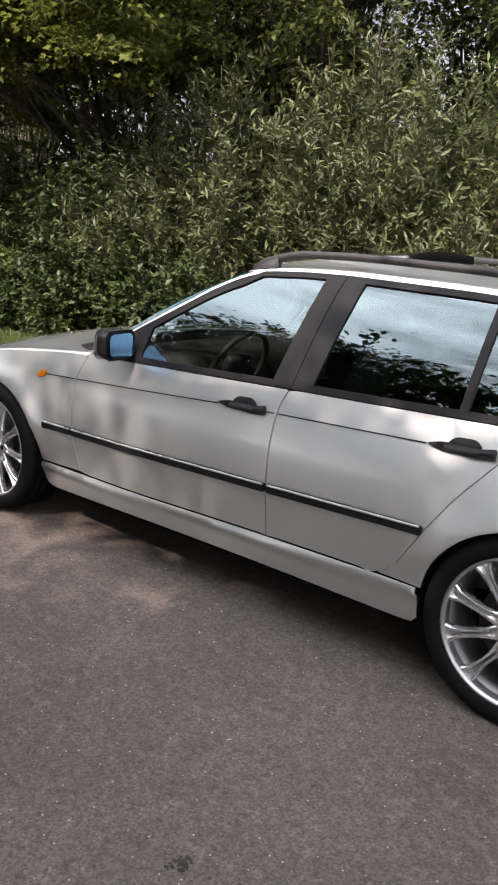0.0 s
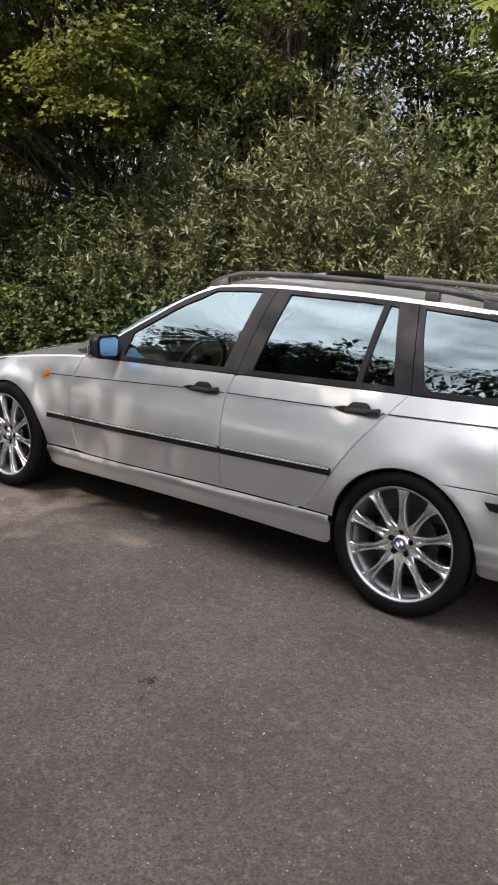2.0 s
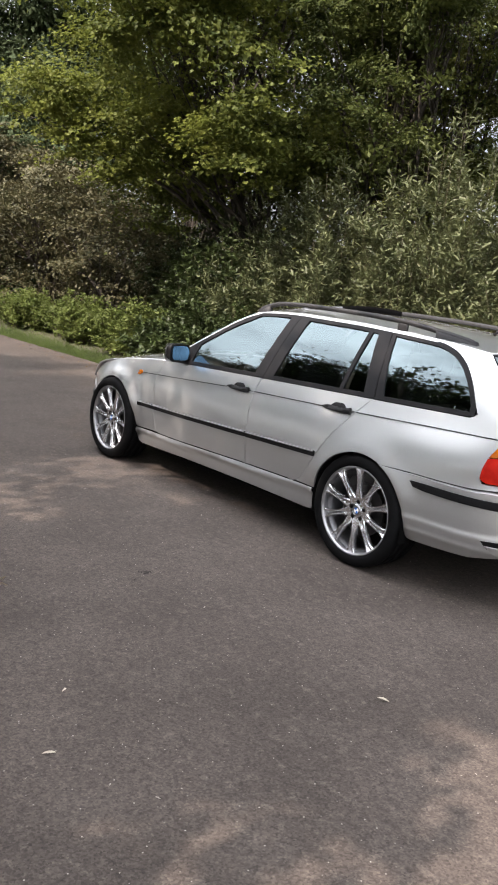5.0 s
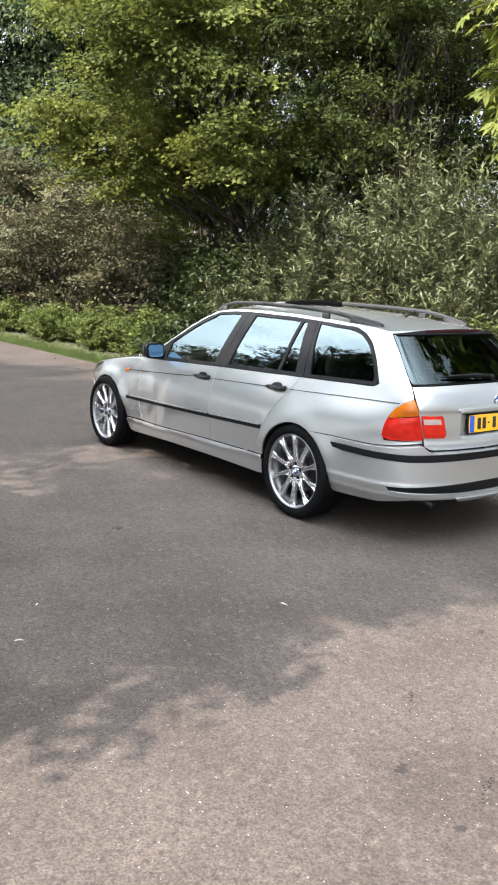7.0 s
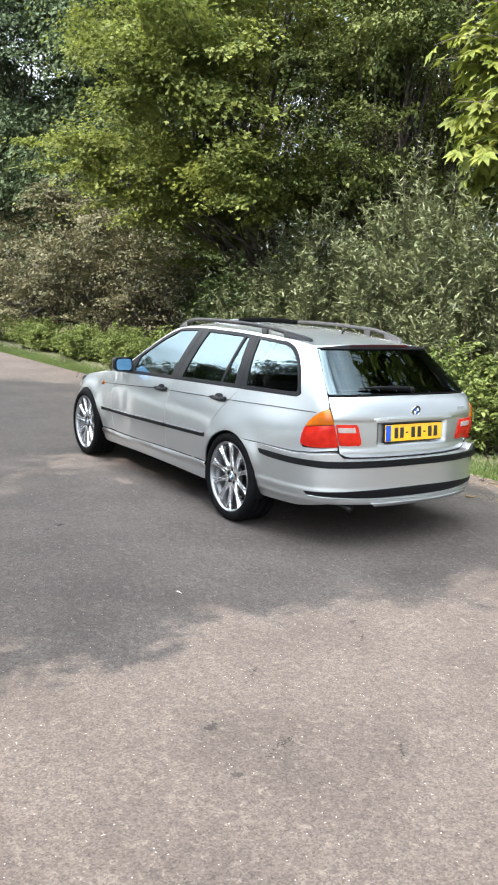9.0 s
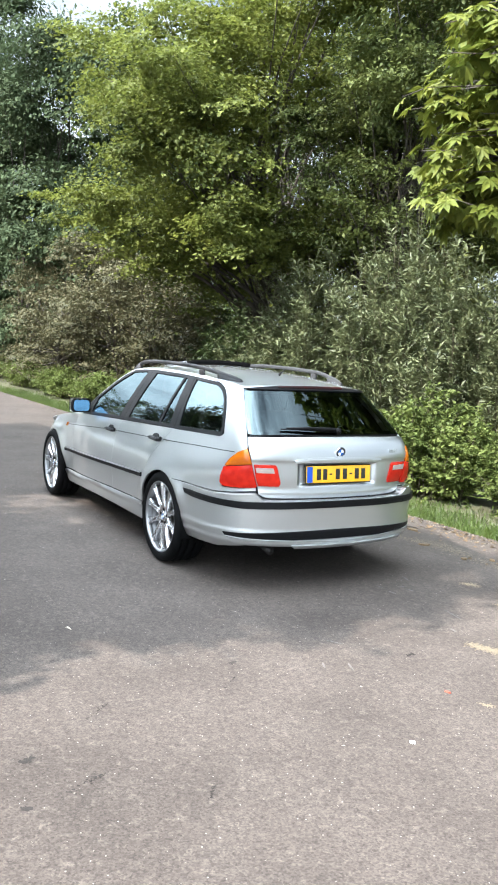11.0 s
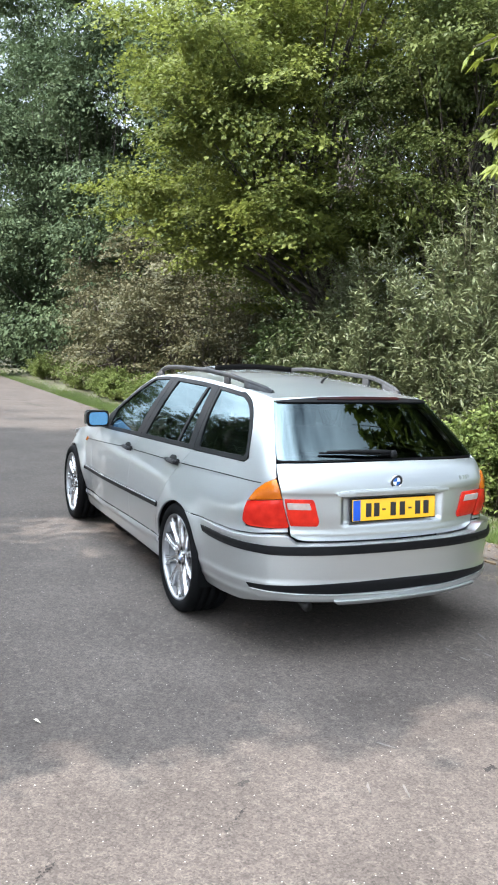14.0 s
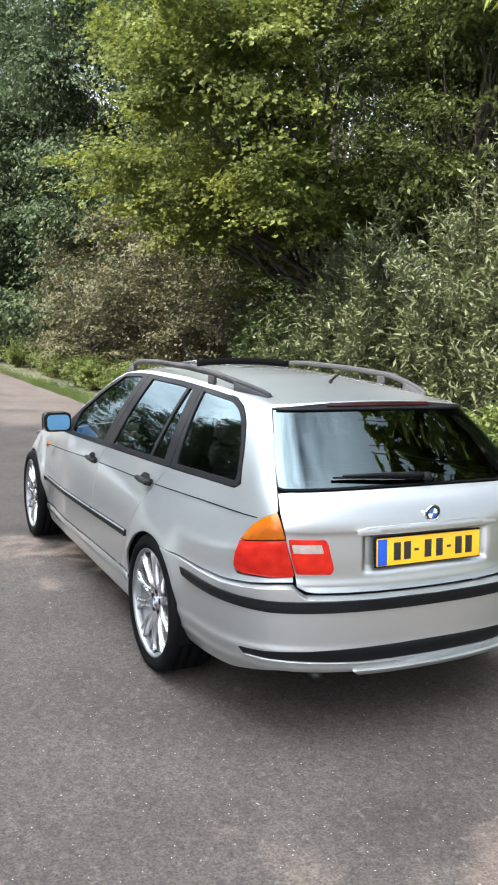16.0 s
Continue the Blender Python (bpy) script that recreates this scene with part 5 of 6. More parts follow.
def tree(name, label, base, lobes, leaf, size, count, trunk_r=0.14, stems=1, clump=0.34, lobed=False, droop=0.3, tiers=0, per=60):
    """A tree at base. lobes: (x, y, z, rx, ry, rz) ellipsoids, from base, that the crown fills."""
    t = thing(name, label, "tree", pose(*base))
    if tiers:
        # each lobe breaks up into flat boughs with air between them
        boughs = []
        for l in lobes:
            for q in directions(tiers) * rng.uniform(0.45, 1.0, (tiers, 1)):
                s = rng.uniform(0.26, 0.55) * (l[3] * l[4]) ** 0.5
                boughs.append((l[0] + q[0] * l[3], l[1] + q[1] * l[4], l[2] + q[2] * l[5], s, s, s * 0.40))
        lobes = lobes[:1] + boughs if stems == 1 else boughs
    weights = np.array([l[3] * l[4] * l[5] for l in lobes]) ** 0.7
    n_cl = max(8, count // per)
    which = rng.choice(len(lobes), n_cl, p=weights / weights.sum())
    lob = np.array(lobes)[which]
    d = directions(n_cl)
    r = rng.random(n_cl) ** 0.42
    centers = lob[:, :3] + d * lob[:, 3:] * r[:, None]
    centers += (0.22 if tiers else 0.25) * rng.normal(size=centers.shape)
    lowest = min(l[2] - l[5] for l in lobes)
    fork = max(0.4, lowest * 0.45)
    bm = bmesh.new()
    tops = []
    for s in range(stems):
        a = 2 * math.pi * s / stems + 0.5
        off = 0.0 if stems == 1 else 0.18
        top = np.array(lobes[s % len(lobes)][:3]) + rng.normal(size=3) * 0.2
        top[:2] *= 1.0 if stems < 5 else 0.55
        top[2] += lobes[s % len(lobes)][5] * 0.1
        pts = limb_path((off * math.cos(a), off * math.sin(a), -0.1), top, 0.22, 9)
        tube(pts, list(np.linspace(trunk_r, 0.02, 9)), 9, bm)
        tops.append(np.array(pts))
    part("trunk", bm, BARK, t)
    bm = bmesh.new()
    picks = rng.permutation(n_cl)[: min(n_cl, 60)]
    for i in picks:
        c = centers[i]
        pts = tops[rng.integers(len(tops))]
        k = np.argmin(np.linalg.norm(pts - (c * (0.35, 0.35, 0.5)), axis=1) + 0.4 * np.abs(pts[:, 2] - c[2] * 0.62))
        k = max(2, min(len(pts) - 2, k))
        path = limb_path(pts[k], c, 0.10, 5)
        r0 = 0.012 + 0.032 * rng.random()
        tube(path, list(np.linspace(r0, 0.004, 5)), 5, bm)
    part("branch", bm, BARK, t)
    # flat sprays of leaves, longer than wide, that lie in tiers
    m = rng.poisson(per, n_cl)
    idx = np.repeat(np.arange(n_cl), m)
    outward = d * (1, 1, 0.25) + 0.5 * rng.normal(size=d.shape) * (1, 1, 0.4)
    outward /= np.linalg.norm(outward, axis=1, keepdims=True)
    cross = np.cross(outward, (0, 0, 1.0))
    cross /= np.linalg.norm(cross, axis=1, keepdims=True) + 1e-9
    spread = clump * (0.7 + 0.8 * rng.random(n_cl))
    along = rng.normal(size=len(idx)) * spread[idx] * 1.05
    aside = rng.normal(size=len(idx)) * spread[idx] * 0.60
    lift = rng.normal(size=len(idx)) * spread[idx] * 0.19 - np.minimum(0.35 * along ** 2, 0.16)
    pos = centers[idx] + outward[idx] * along[:, None] + cross[idx] * aside[:, None]
    pos[:, 2] += lift
    way = outward[idx] + 0.8 * rng.normal(size=(len(idx), 3)) * (1, 1, 0.5)
    way[:, 2] -= droop
    up = np.array((0, 0, 1.0)) + 0.35 * outward[idx] + 0.38 * rng.normal(size=(len(idx), 3))
    ln = size * (0.65 + 0.7 * rng.random(len(idx)))
    leaf_mesh("crown", pos, way, up, ln, ln * (0.95 if lobed else 0.62), leaf, t, lobes=lobed)
    return t


def shrub(name, label, base, radius, height, leaf, stems, twigs, per, length, width, rise=0.8, category="shrub", twig=0.32, full=7):
    """Stems fan out from one foot; side twigs carry leaves in two rows."""
    t = thing(name, label, category, pose(*base))
    bm = bmesh.new()
    P, W = [], []
    for k in range(stems):
        a, r = rng.random() * 2 * math.pi, rng.random() ** 0.55
        reach = np.array((radius[0] * r * math.cos(a), radius[1] * r * math.sin(a), 0))
        h = height * (1 - 0.50 * r ** 1.8) * (0.62 + 0.46 * rng.random())
        f = np.linspace(0, 1, 6)[:, None]
        path = reach * (0.35 + 0.65 * f ** 0.8) + np.array((0, 0, 1.0)) * h * f + 0.03 * rng.normal(size=(6, 3))
        path[0, 2] = -0.08
        tube(path, list(np.linspace(0.009, 0.002, 6)), 3, bm)
        g = 0.10 + 0.90 * rng.random(twigs) ** 0.8
        seg = np.minimum((g * 5).astype(int), 4)
        foot = path[seg] + (path[seg + 1] - path[seg]) * (g * 5 - seg)[:, None]
        way = directions(twigs, 0.3)
        way[:, 2] += rise * (0.6 + 0.8 * rng.random(twigs))
        way += 0.5 * reach / (np.linalg.norm(reach) + 0.3)
        way /= np.linalg.norm(way, axis=1, keepdims=True)
        size = twig * (0.5 + 0.9 * rng.random(twigs)) * (1.15 - 0.5 * g)
        q = np.linspace(0.12, 1.0, per)
        pos = foot[:, None] + way[:, None] * (size[:, None] * q)[..., None]
        leafway = 0.75 * way[:, None] + 0.75 * rng.normal(size=(twigs, per, 3)) * (1, 1, 0.6)
        P.append(pos.reshape(-1, 3))
        W.append(leafway.reshape(-1, 3))
    part("stem", bm, TWIG, t)
    P, W = np.concatenate(P), np.concatenate(W)
    # only so many twigs in seven bear leaves
    bears = np.arange(len(P)) // per % 7 < full
    P, W = P[bears], W[bears]
    ln = length * (0.6 + 0.8 * rng.random(len(P)))
    leaf_mesh("foliage", P, W, np.array((0, 0, 1.0)) + 0.45 * rng.normal(size=P.shape), ln, ln * width, leaf, t)
    return t


WILLOW = "grey-green willow shrub with narrow leaves on upright shoots"
for x, y, rx, ry, h, n in ((-3.8, 4.0, 1.1, 0.9, 2.5, 50), (-2.7, 4.2, 1.3, 1.0, 3.0, 70), (-1.1, 4.5, 1.3, 1.1, 3.7, 84), (0.4, 4.6, 1.4, 1.1, 2.9, 66), (1.9, 4.7, 1.3, 1.0, 2.6, 50)):
    tagged(shrub("willow_shrub", WILLOW, (x, y, 0.05), (rx, ry), h, WILLOW_LEAF, n, 28, 16, 0.102, 0.25, rise=1.5, twig=0.48, full=5), group="shrubs along the verge")
for x, y, rx, ry, h, n in ((-4.3, 4.0, 1.3, 1.0, 2.4, 60), (-3.9, 3.2, 1.1, 0.5, 1.2, 40), (-4.9, 3.1, 0.9, 0.4, 0.8, 40), (-2.3, 3.1, 0.9, 0.4, 1.0, 30), (-5.9, 4.5, 1.2, 0.9, 2.2, 50), (-3.4, 5.6, 1.4, 0.9, 2.6, 50), (0.2, 6.0, 1.8, 0.9, 2.4, 50), (-7.6, 5.4, 1.6, 1.0, 2.6, 50)):
    tagged(shrub("dark_shrub", "dense dark green rounded shrub", (x, y, 0.05), (rx, ry), h, SHRUB_LEAF, n, 24, 14, 0.075, 0.58, rise=0.4), group="shrubs along the verge")
NETTLE = "patch of fresh green nettles and weeds"
for x, y, rx, ry, h, n in ((-6.0, 3.1, 1.1, 0.5, 0.95, 80), (-7.9, 3.2, 1.1, 0.5, 0.95, 80), (-10.0, 3.2, 1.3, 0.5, 0.8, 80), (-13.0, 3.3, 1.8, 0.6, 0.8, 90), (-17.0, 3.4, 2.4, 0.7, 0.9, 90), (-22.0, 3.4, 2.6, 0.7, 0.9, 80),
                           (-0.4, 3.0, 1.0, 0.45, 1.0, 80), (1.3, 3.05, 1.0, 0.45, 1.25, 100), (2.9, 3.1, 1.0, 0.45, 1.2, 100), (4.6, 3.2, 1.2, 0.5, 1.1, 60)):
    tagged(shrub("nettle_patch", NETTLE, (x, y, 0.05), (rx, ry), h, NETTLE_LEAF, n, 20, 12, 0.052, 0.60, rise=0.5, category="weeds", twig=0.20), group="weeds along the verge")

tree("maple_tree", "spreading field maple with yellow-green leaves", (-4.6, 5.6, 0), [(-2.1, -2.7, 4.0, 1.6, 1.4, 0.9), (0.0, -2.8, 5.2, 2.0, 1.6, 1.2), (-2.4, -2.4, 6.3, 2.1, 1.7, 1.4), (0.4, -1.2, 7.2, 2.2, 2.0, 1.6), (0.2, -1.3, 3.4, 1.5, 1.2, 0.5), (0.6, -2.2, 3.6, 1.1, 0.9, 0.55), (-2.6, -1.2, 3.4, 1.6, 1.2, 0.7)],
     MAPLE_LEAF, 0.068, 112000, 0.085, 5, 0.25, True, tiers=11, per=150)
tree("ash_tree", "open dark green tree with bare forking branches beside the maple", (-2.9, 6.2, 0), [(-0.7, -1.4, 4.8, 1.4, 1.3, 1.0), (0.3, -1.0, 6.2, 1.5, 1.4, 1.2), (-0.1, -1.3, 3.8, 1.1, 1.0, 0.7), (0.5, -0.2, 7.6, 1.6, 1.5, 1.1)],
     ASH_LEAF, 0.070, 34000, 0.075, 6, 0.22, tiers=10, per=110)
for x, y, r, h, n in ((-8.9, 4.5, 1.3, 3.1, 15000), (-11.6, 4.4, 1.8, 4.3, 26000), (-15.2, 4.3, 2.2, 4.8, 30000), (-19.0, 4.6, 1.9, 4.2, 18000)):
    tagged(tree("russet_shrub", "russet and green rounded shrub with small leaves", (x, y, 0), [(0, 0, h * 0.30, r, r * 0.8, h * 0.22), (-0.4 * r, -0.2, h * 0.55, r * 0.8, r * 0.7, h * 0.22), (0.4 * r, 0, h * 0.62, r * 0.75, r * 0.7, h * 0.22), (0, 0.2, h * 0.80, r * 0.6, r * 0.6, h * 0.16)], RUSSET_LEAF, 0.075, n, 0.05, 5, 0.20, tiers=9, per=70), category="shrub", group="shrubs along the verge")
for x, y, h, n in ((-3.7, 7.4, 9.5, 56000), (-5.4, 8.8, 9.5, 30000), (-8.8, 7.8, 11.0, 40000), (-12.6, 7.8, 12.0, 42000)):
    tree("tall_tree", "tall dark green broadleaf tree behind the shrubs", (x, y, 0), [(0.2, 0, 1.9, 1.9, 1.3, 1.2), (0, 0, h * 0.45, 2.1, 1.9, h * 0.19), (0.6, 0.2, h * 0.68, 2.0, 1.9, h * 0.19), (-0.5, 0.1, h * 0.88, 1.7, 1.6, h * 0.15)], MID_LEAF if x > -6 else DARK_LEAF, 0.085, n, 0.085, 2, 0.3, tiers=14)
tree("low_tree", "dark green tree behind the willows", (-1.7, 8.2, 0), [(0.3, 0, 2.6, 0.9, 0.8, 0.9), (0.2, 0, 4.0, 0.9, 0.9, 0.9), (-0.1, 0, 5.6, 0.9, 0.9, 0.9)], DARK_LEAF, 0.10, 7500, 0.08, 2, 0.24)
tree("low_tree", "dark green tree behind the willows", (0.4, 8.7, 0), [(0, 0, 2.2, 1.3, 1.1, 1.4), (0.1, 0, 4.2, 1.2, 1.1, 1.3), (0.3, 0, 6.0, 1.1, 1.0, 1.0)], DARK_LEAF, 0.11, 30000, 0.09, 2, 0.26)
tree("low_tree", "dark green tree behind the willows", (-0.3, 7.5, 0), [(0, 0, 1.6, 1.9, 1.3, 1.2), (0.2, 0, 2.9, 1.4, 1.3, 1.0), (0.7, 0, 4.0, 1.3, 1.1, 1.0), (0.9, 0, 5.4, 1.2, 1.1, 1.0)], DARK_LEAF, 0.085, 62000, 0.10, 2, 0.26)
for x, y, h in ((-17.0, 11.0, 11.5), (-12.0, 12.5, 11.5), (-8.2, 12.0, 12.0), (-1.2, 12.5, 5.0), (-24.0, 11.5, 11.0), (-31.0, 10.0, 12.0), (-41.0, 7.5, 12.0), (-52.0, 4.5, 12.0)):
    tree("woodland_tree", "large dense tree in the wood behind the verge", (x, y, 0), [(0, 0, 2.2, 3.0, 2.2, 2.0), (0, 0, h * 0.5, 3.0, 2.6, h * 0.22), (0, 0, h * 0.8, 2.6, 2.4, h * 0.2)], DARK_LEAF, 0.16, 11000, 0.2, 3, 0.36)
for x, y, h in ((-16.2, 6.6, 11.4), (-20.0, 5.6, 12.6), (-24.5, 3.9, 14.4), (-31.0, 3.8, 15.6), (-38.0, 1.6, 14.6)):
    tree("poplar_tree", "tall grey-green poplar standing further down the road", (x, y, 0), [(0, 0, 2.3, 2.6, 2.2, 2.0), (0, 0, h * 0.40, 2.6, 2.4, h * 0.20), (0.3, 0, h * 0.64, 2.4, 2.2, h * 0.20), (0, 0, h * 0.86, 1.8, 1.8, h * 0.15)], POPLAR_LEAF, 0.14, 68000, 0.20, 2, 0.40, droop=0.6, tiers=16)


def chestnut():
    base = (3.7, 4.9, 0)
    t = thing("chestnut_tree", "horse chestnut with large hanging palmate leaves turning yellow", "tree", pose(*base))
    bm = bmesh.new()
    tube(limb_path((0, 0, -0.1), (0.2, 0.1, 5.2), 0.12, 8), list(np.linspace(0.15, 0.04, 8)), 10, bm)
    part("trunk", bm, BARK, t)
    bm = bmesh.new()
    P, W, U, L = [], [], [], []
    # boughs that hang out over the road's edge, each ending in a full spray
    for k in range(190):
        lobe = ((-1.6, -2.2, 4.1, 0.9, 0.9, 1.1), (-2.0, -1.4, 4.3, 1.0, 1.0, 1.3), (-1.7, -2.3, 3.5, 0.8, 0.8, 0.7), (-0.4, -1.8, 4.7, 1.2, 1.2, 1.2))[k % 4]
        end = np.array(lobe[:3]) + directions(1)[0] * np.array(lobe[3:]) * (0.55 + 0.45 * rng.random())
        path = np.array(limb_path((0.1, 0.1, end[2] * 0.72), end, 0.12, 6))
        path[:, 2] += 0.35 * np.sin(np.linspace(0, math.pi, 6))
        tube(path, list(np.linspace(0.022, 0.004, 6)), 5, bm)
        for j in range(14):
            f = 0.55 + 0.45 * rng.random() ** 0.6
            seg = min(int(f * 5), 4)
            node = path[seg] + (path[seg + 1] - path[seg]) * (f * 5 - seg)
            out = directions(1, 0.4)[0]
            stalk = node + out * 0.15 + np.array((0, 0, -0.03))
            axis = out * 0.9 + np.array((0, 0, -0.75))
            axis /= np.linalg.norm(axis)
            across = np.cross(axis, (0, 0, 1.0))
            across /= np.linalg.norm(across) + 1e-9
            for q, ang in enumerate(np.radians((-100, -66, -33, 0, 33, 66, 100))):
                P.append(stalk)
                W.append(axis * math.cos(ang) + across * math.sin(ang))
                U.append(np.cross(across, axis) + 0.12 * rng.normal(size=3))
                L.append((0.17 if abs(ang) < 1.2 else 0.11) * (0.8 + 0.35 * rng.random()))
    part("branch", bm, BARK, t)
    L = np.array(L)
    leaf_mesh("crown", np.array(P), np.array(W), np.array(U), L, L * 0.41, CHESTNUT_LEAF, t)


chestnut()

# trees on the camera's side of the road: they shade the car and stand in its windows
for x, y, h, n in ((-50.0, -9.5, 17.0, 22000), (-59.0, -13.0, 19.0, 22000), (-67.0, -8.0, 20.0, 22000), (-62.0, -18.5, 19.0, 24000), (-51.0, -18.5, 19.0, 26000), (-42.5, -19.0, 19.0, 28000), (-35.0, -19.5, 19.0, 28000), (-28.0, -16.5, 16.0, 28000), (-21.0, -16.0, 15.4, 28000), (-14.8, -15.2, 14.4, 28000), (-9.6, -14.2, 13.4, 28000)):
    tree("roadside_tree", "leafy tree standing well back across the road", (x, y, 0), [(0, 0, h * 0.32, 3.6, 2.2, h * 0.20), (0.1, 0, h * 0.58, 3.6, 2.2, h * 0.20), (0, 0, h * 0.84, 3.2, 1.9, h * 0.15)], DARK_LEAF, 0.21, n, 0.18, 2, 0.40)
for x, y, h in ((-5.0, -16.8, 12.6), (-1.2, -16.4, 12.8), (2.6, -16.7, 12.4), (6.6, -16.5, 9.6), (10.6, -16.6, 9.2)):
    tree("hedgerow_tree", "leafy tree in a hedgerow across the road", (x, y, 0), [(0, 0, h * 0.28, 2.4, 1.6, h * 0.24), (0.2, 0, h * 0.56, 2.4, 1.6, h * 0.24), (-0.2, 0, h * 0.82, 2.1, 1.4, h * 0.17)], DARK_LEAF, 0.19, 18000, 0.12, 2, 0.36)
# and three that reach over the road's near edge
OVER = "leafy tree at the road's near edge that shades the car"
tree("roadside_tree", OVER, (-4.8, -8.6, 0), [(0.2, 0.6, 4.2, 2.2, 2.2, 1.6), (0.0, 0.9, 6.6, 2.2, 2.2, 1.9), (1.6, 1.2, 6.0, 1.8, 2.0, 1.8), (-1.4, 0.6, 6.8, 1.3, 1.6, 1.6)], DARK_LEAF, 0.13, 36000, 0.20, 2, 0.24)
tree("roadside_tree", OVER, (-1.3, -8.3, 0), [(0, 0.6, 4.0, 2.1, 2.0, 1.5), (0, 1.2, 5.6, 2.2, 2.1, 1.3), (-0.6, 1.2, 6.8, 1.6, 1.7, 0.9), (1.8, 1.3, 6.7, 0.2, 0.5, 0.3), (2.3, 1.3, 6.3, 0.2, 0.5, 0.25), (2.8, 1.3, 6.9, 0.2, 0.5, 0.3)], DARK_LEAF, 0.15, 11500, 0.18, 2, 0.27)
tree("roadside_tree", OVER, (2.4, -8.2, 0), [(0.1, 0.6, 3.7, 1.4, 1.8, 1.0), (1.25, 1.1, 4.2, 0.3, 1.3, 0.6), (1.25, 1.2, 5.2, 0.3, 1.3, 0.6), (0.15, 1.0, 4.8, 1.65, 2.2, 1.2), (0.2, 1.4, 5.9, 1.6, 1.8, 0.9), (1.15, 1.3, 6.4, 0.65, 1.6, 0.8), (1.3, 1.2, 7.7, 0.70, 1.5, 0.9)], DARK_LEAF, 0.13, 30000, 0.18, 2, 0.16)

# grass strip along the verge
n = 60000
gxs = np.where(rng.random(n) < 0.6, rng.uniform(-16, 6, n), rng.uniform(-40, 14, n))
gys = 2.30 + np.abs(rng.normal(size=n)) * 0.27 - 0.03
pos = np.c_[gxs, gys, np.array([bank(a, b) for a, b in zip(gxs, gys)]) - 0.01]
way = np.c_[0.35 * rng.normal(size=(n, 2)), np.ones(n)]
grass = leaf_mesh("grass", pos, way, directions(n, 0.2), 0.035 + 0.055 * rng.random(n), 0.009, GRASS)
tagged(grass, "short bright green grass along the road edge", "grass", kind="stuff")
n = 520
lx = np.where(rng.random(n) < 0.5, rng.uniform(-12, 7, n), rng.uniform(0.5, 4.5, n))
ly = 2.26 - np.abs(rng.normal(size=n)) * 0.20
litter = leaf_mesh("fallen_leaves", np.c_[lx, ly, np.full(n, 0.008)], directions(n, 0.05), np.array((0, 0, 1.0)) + 0.25 * rng.normal(size=(n, 3)), 0.025 + 0.045 * rng.random(n), 0.026, LITTER, lobes=True)
tagged(litter, "dry brown fallen leaves along the road edge", "leaves", kind="stuff")

n = 1500
px = np.where(rng.random(n) < 0.5, rng.uniform(-14, 7, n), rng.uniform(0.0, 5.0, n))
py = 2.28 - np.abs(rng.normal(size=n)) * 0.16
grit = leaf_mesh("verge_grit", np.c_[px, py, np.full(n, 0.004)], directions(n, 0.05), np.array((0, 0, 1.0)) + 0.2 * rng.normal(size=(n, 3)), 0.010 + 0.018 * rng.random(n), 0.014, material("pale_grit", (0.17, 0.145, 0.115), 0.9, 0, 0.3, 4, island=0.6))
tagged(grit, "pale sandy grit washed to the road edge", "grit", kind="stuff")
# stains and bits on the asphalt: two ends and a width
def blot(name, x0, y0, x1, y1, w, mat, top=0.0035):
    """A low ragged patch on the road, from one end to the other."""
    a, b = Vector((x0, y0, 0)), Vector((x1, y1, 0))
    along = b - a
    side = Vector((-along.y, along.x, 0)).normalized()
    bm = bmesh.new()
    ring = []
    for k in range(18):
        f = k / 18 * 2 * math.pi
        c = (a + b) / 2 + along * 0.5 * math.cos(f) * (0.8 + 0.3 * rng.random()) + side * w * math.sin(f) * (0.5 + 0.9 * rng.random())
        ring.append(bm.verts.new((c.x, c.y, top * (0.85 + 0.3 * rng.random()))))
    low = [bm.verts.new((v.co.x, v.co.y, -0.004)) for v in ring]
    bm.faces.new(ring)
    for k in range(18):
        bm.faces.new((ring[k], low[k], low[(k + 1) % 18], ring[(k + 1) % 18]))
    return part(name, bm, mat, smooth=False)


def spots(name, x0, y0, x1, y1, w, mat, count=34):
    """A spatter of small ragged patches that run together along a line."""
    a, b = np.array((x0, y0)), np.array((x1, y1))
    side = np.array((y0 - y1, x1 - x0)) / np.linalg.norm(b - a)
    bm = bmesh.new()
    for k in range(count):
        f = rng.random()
        c = a + (b - a) * f + side * w * rng.normal() * 0.5
        r = w * (0.12 + 0.38 * rng.random() ** 2) + 0.0012
        z = 0.0012 + 0.00004 * k
        bm.faces.new([bm.verts.new((c[0] + r * (0.6 + 0.7 * rng.random()) * math.cos(q), c[1] + r * (0.6 + 0.7 * rng.random()) * math.sin(q), z)) for q in np.arange(8) * math.pi / 4])
    return part(name, bm, mat, smooth=False)


TAR = material("tar_stain", (0.029, 0.026, 0.024), 0.9, 0, 0.4, 12, 0.3, 150, spec=0.1)
for x0, y0, x1, y1, w in ((5.3, -2.51, 5.28, -2.45, 0.016), (5.58, -2.43, 5.50, -2.25, 0.009), (5.05, -2.17, 4.93, -2.03, 0.007), (5.62, -2.59, 5.62, -2.56, 0.012), (4.98, -1.48, 4.87, -1.36, 0.006), (4.73, -1.32, 4.70, -1.27, 0.010), (5.82, -1.98, 5.73, -1.92, 0.006), (4.97, -0.38, 4.96, -0.32, 0.012), (2.36, -2.03, 2.39, -1.97, 0.014), (2.47, -2.14, 2.43, -2.08, 0.006)):
    tagged(spots("tar_stain", x0, y0, x1, y1, w * 1.25, TAR), "dark tar stain on the grey asphalt", "stain", "stains on the road")
SCRAPE = material("pale_scrape", (0.084, 0.074, 0.066), 0.85, 0, 0.35, 30)
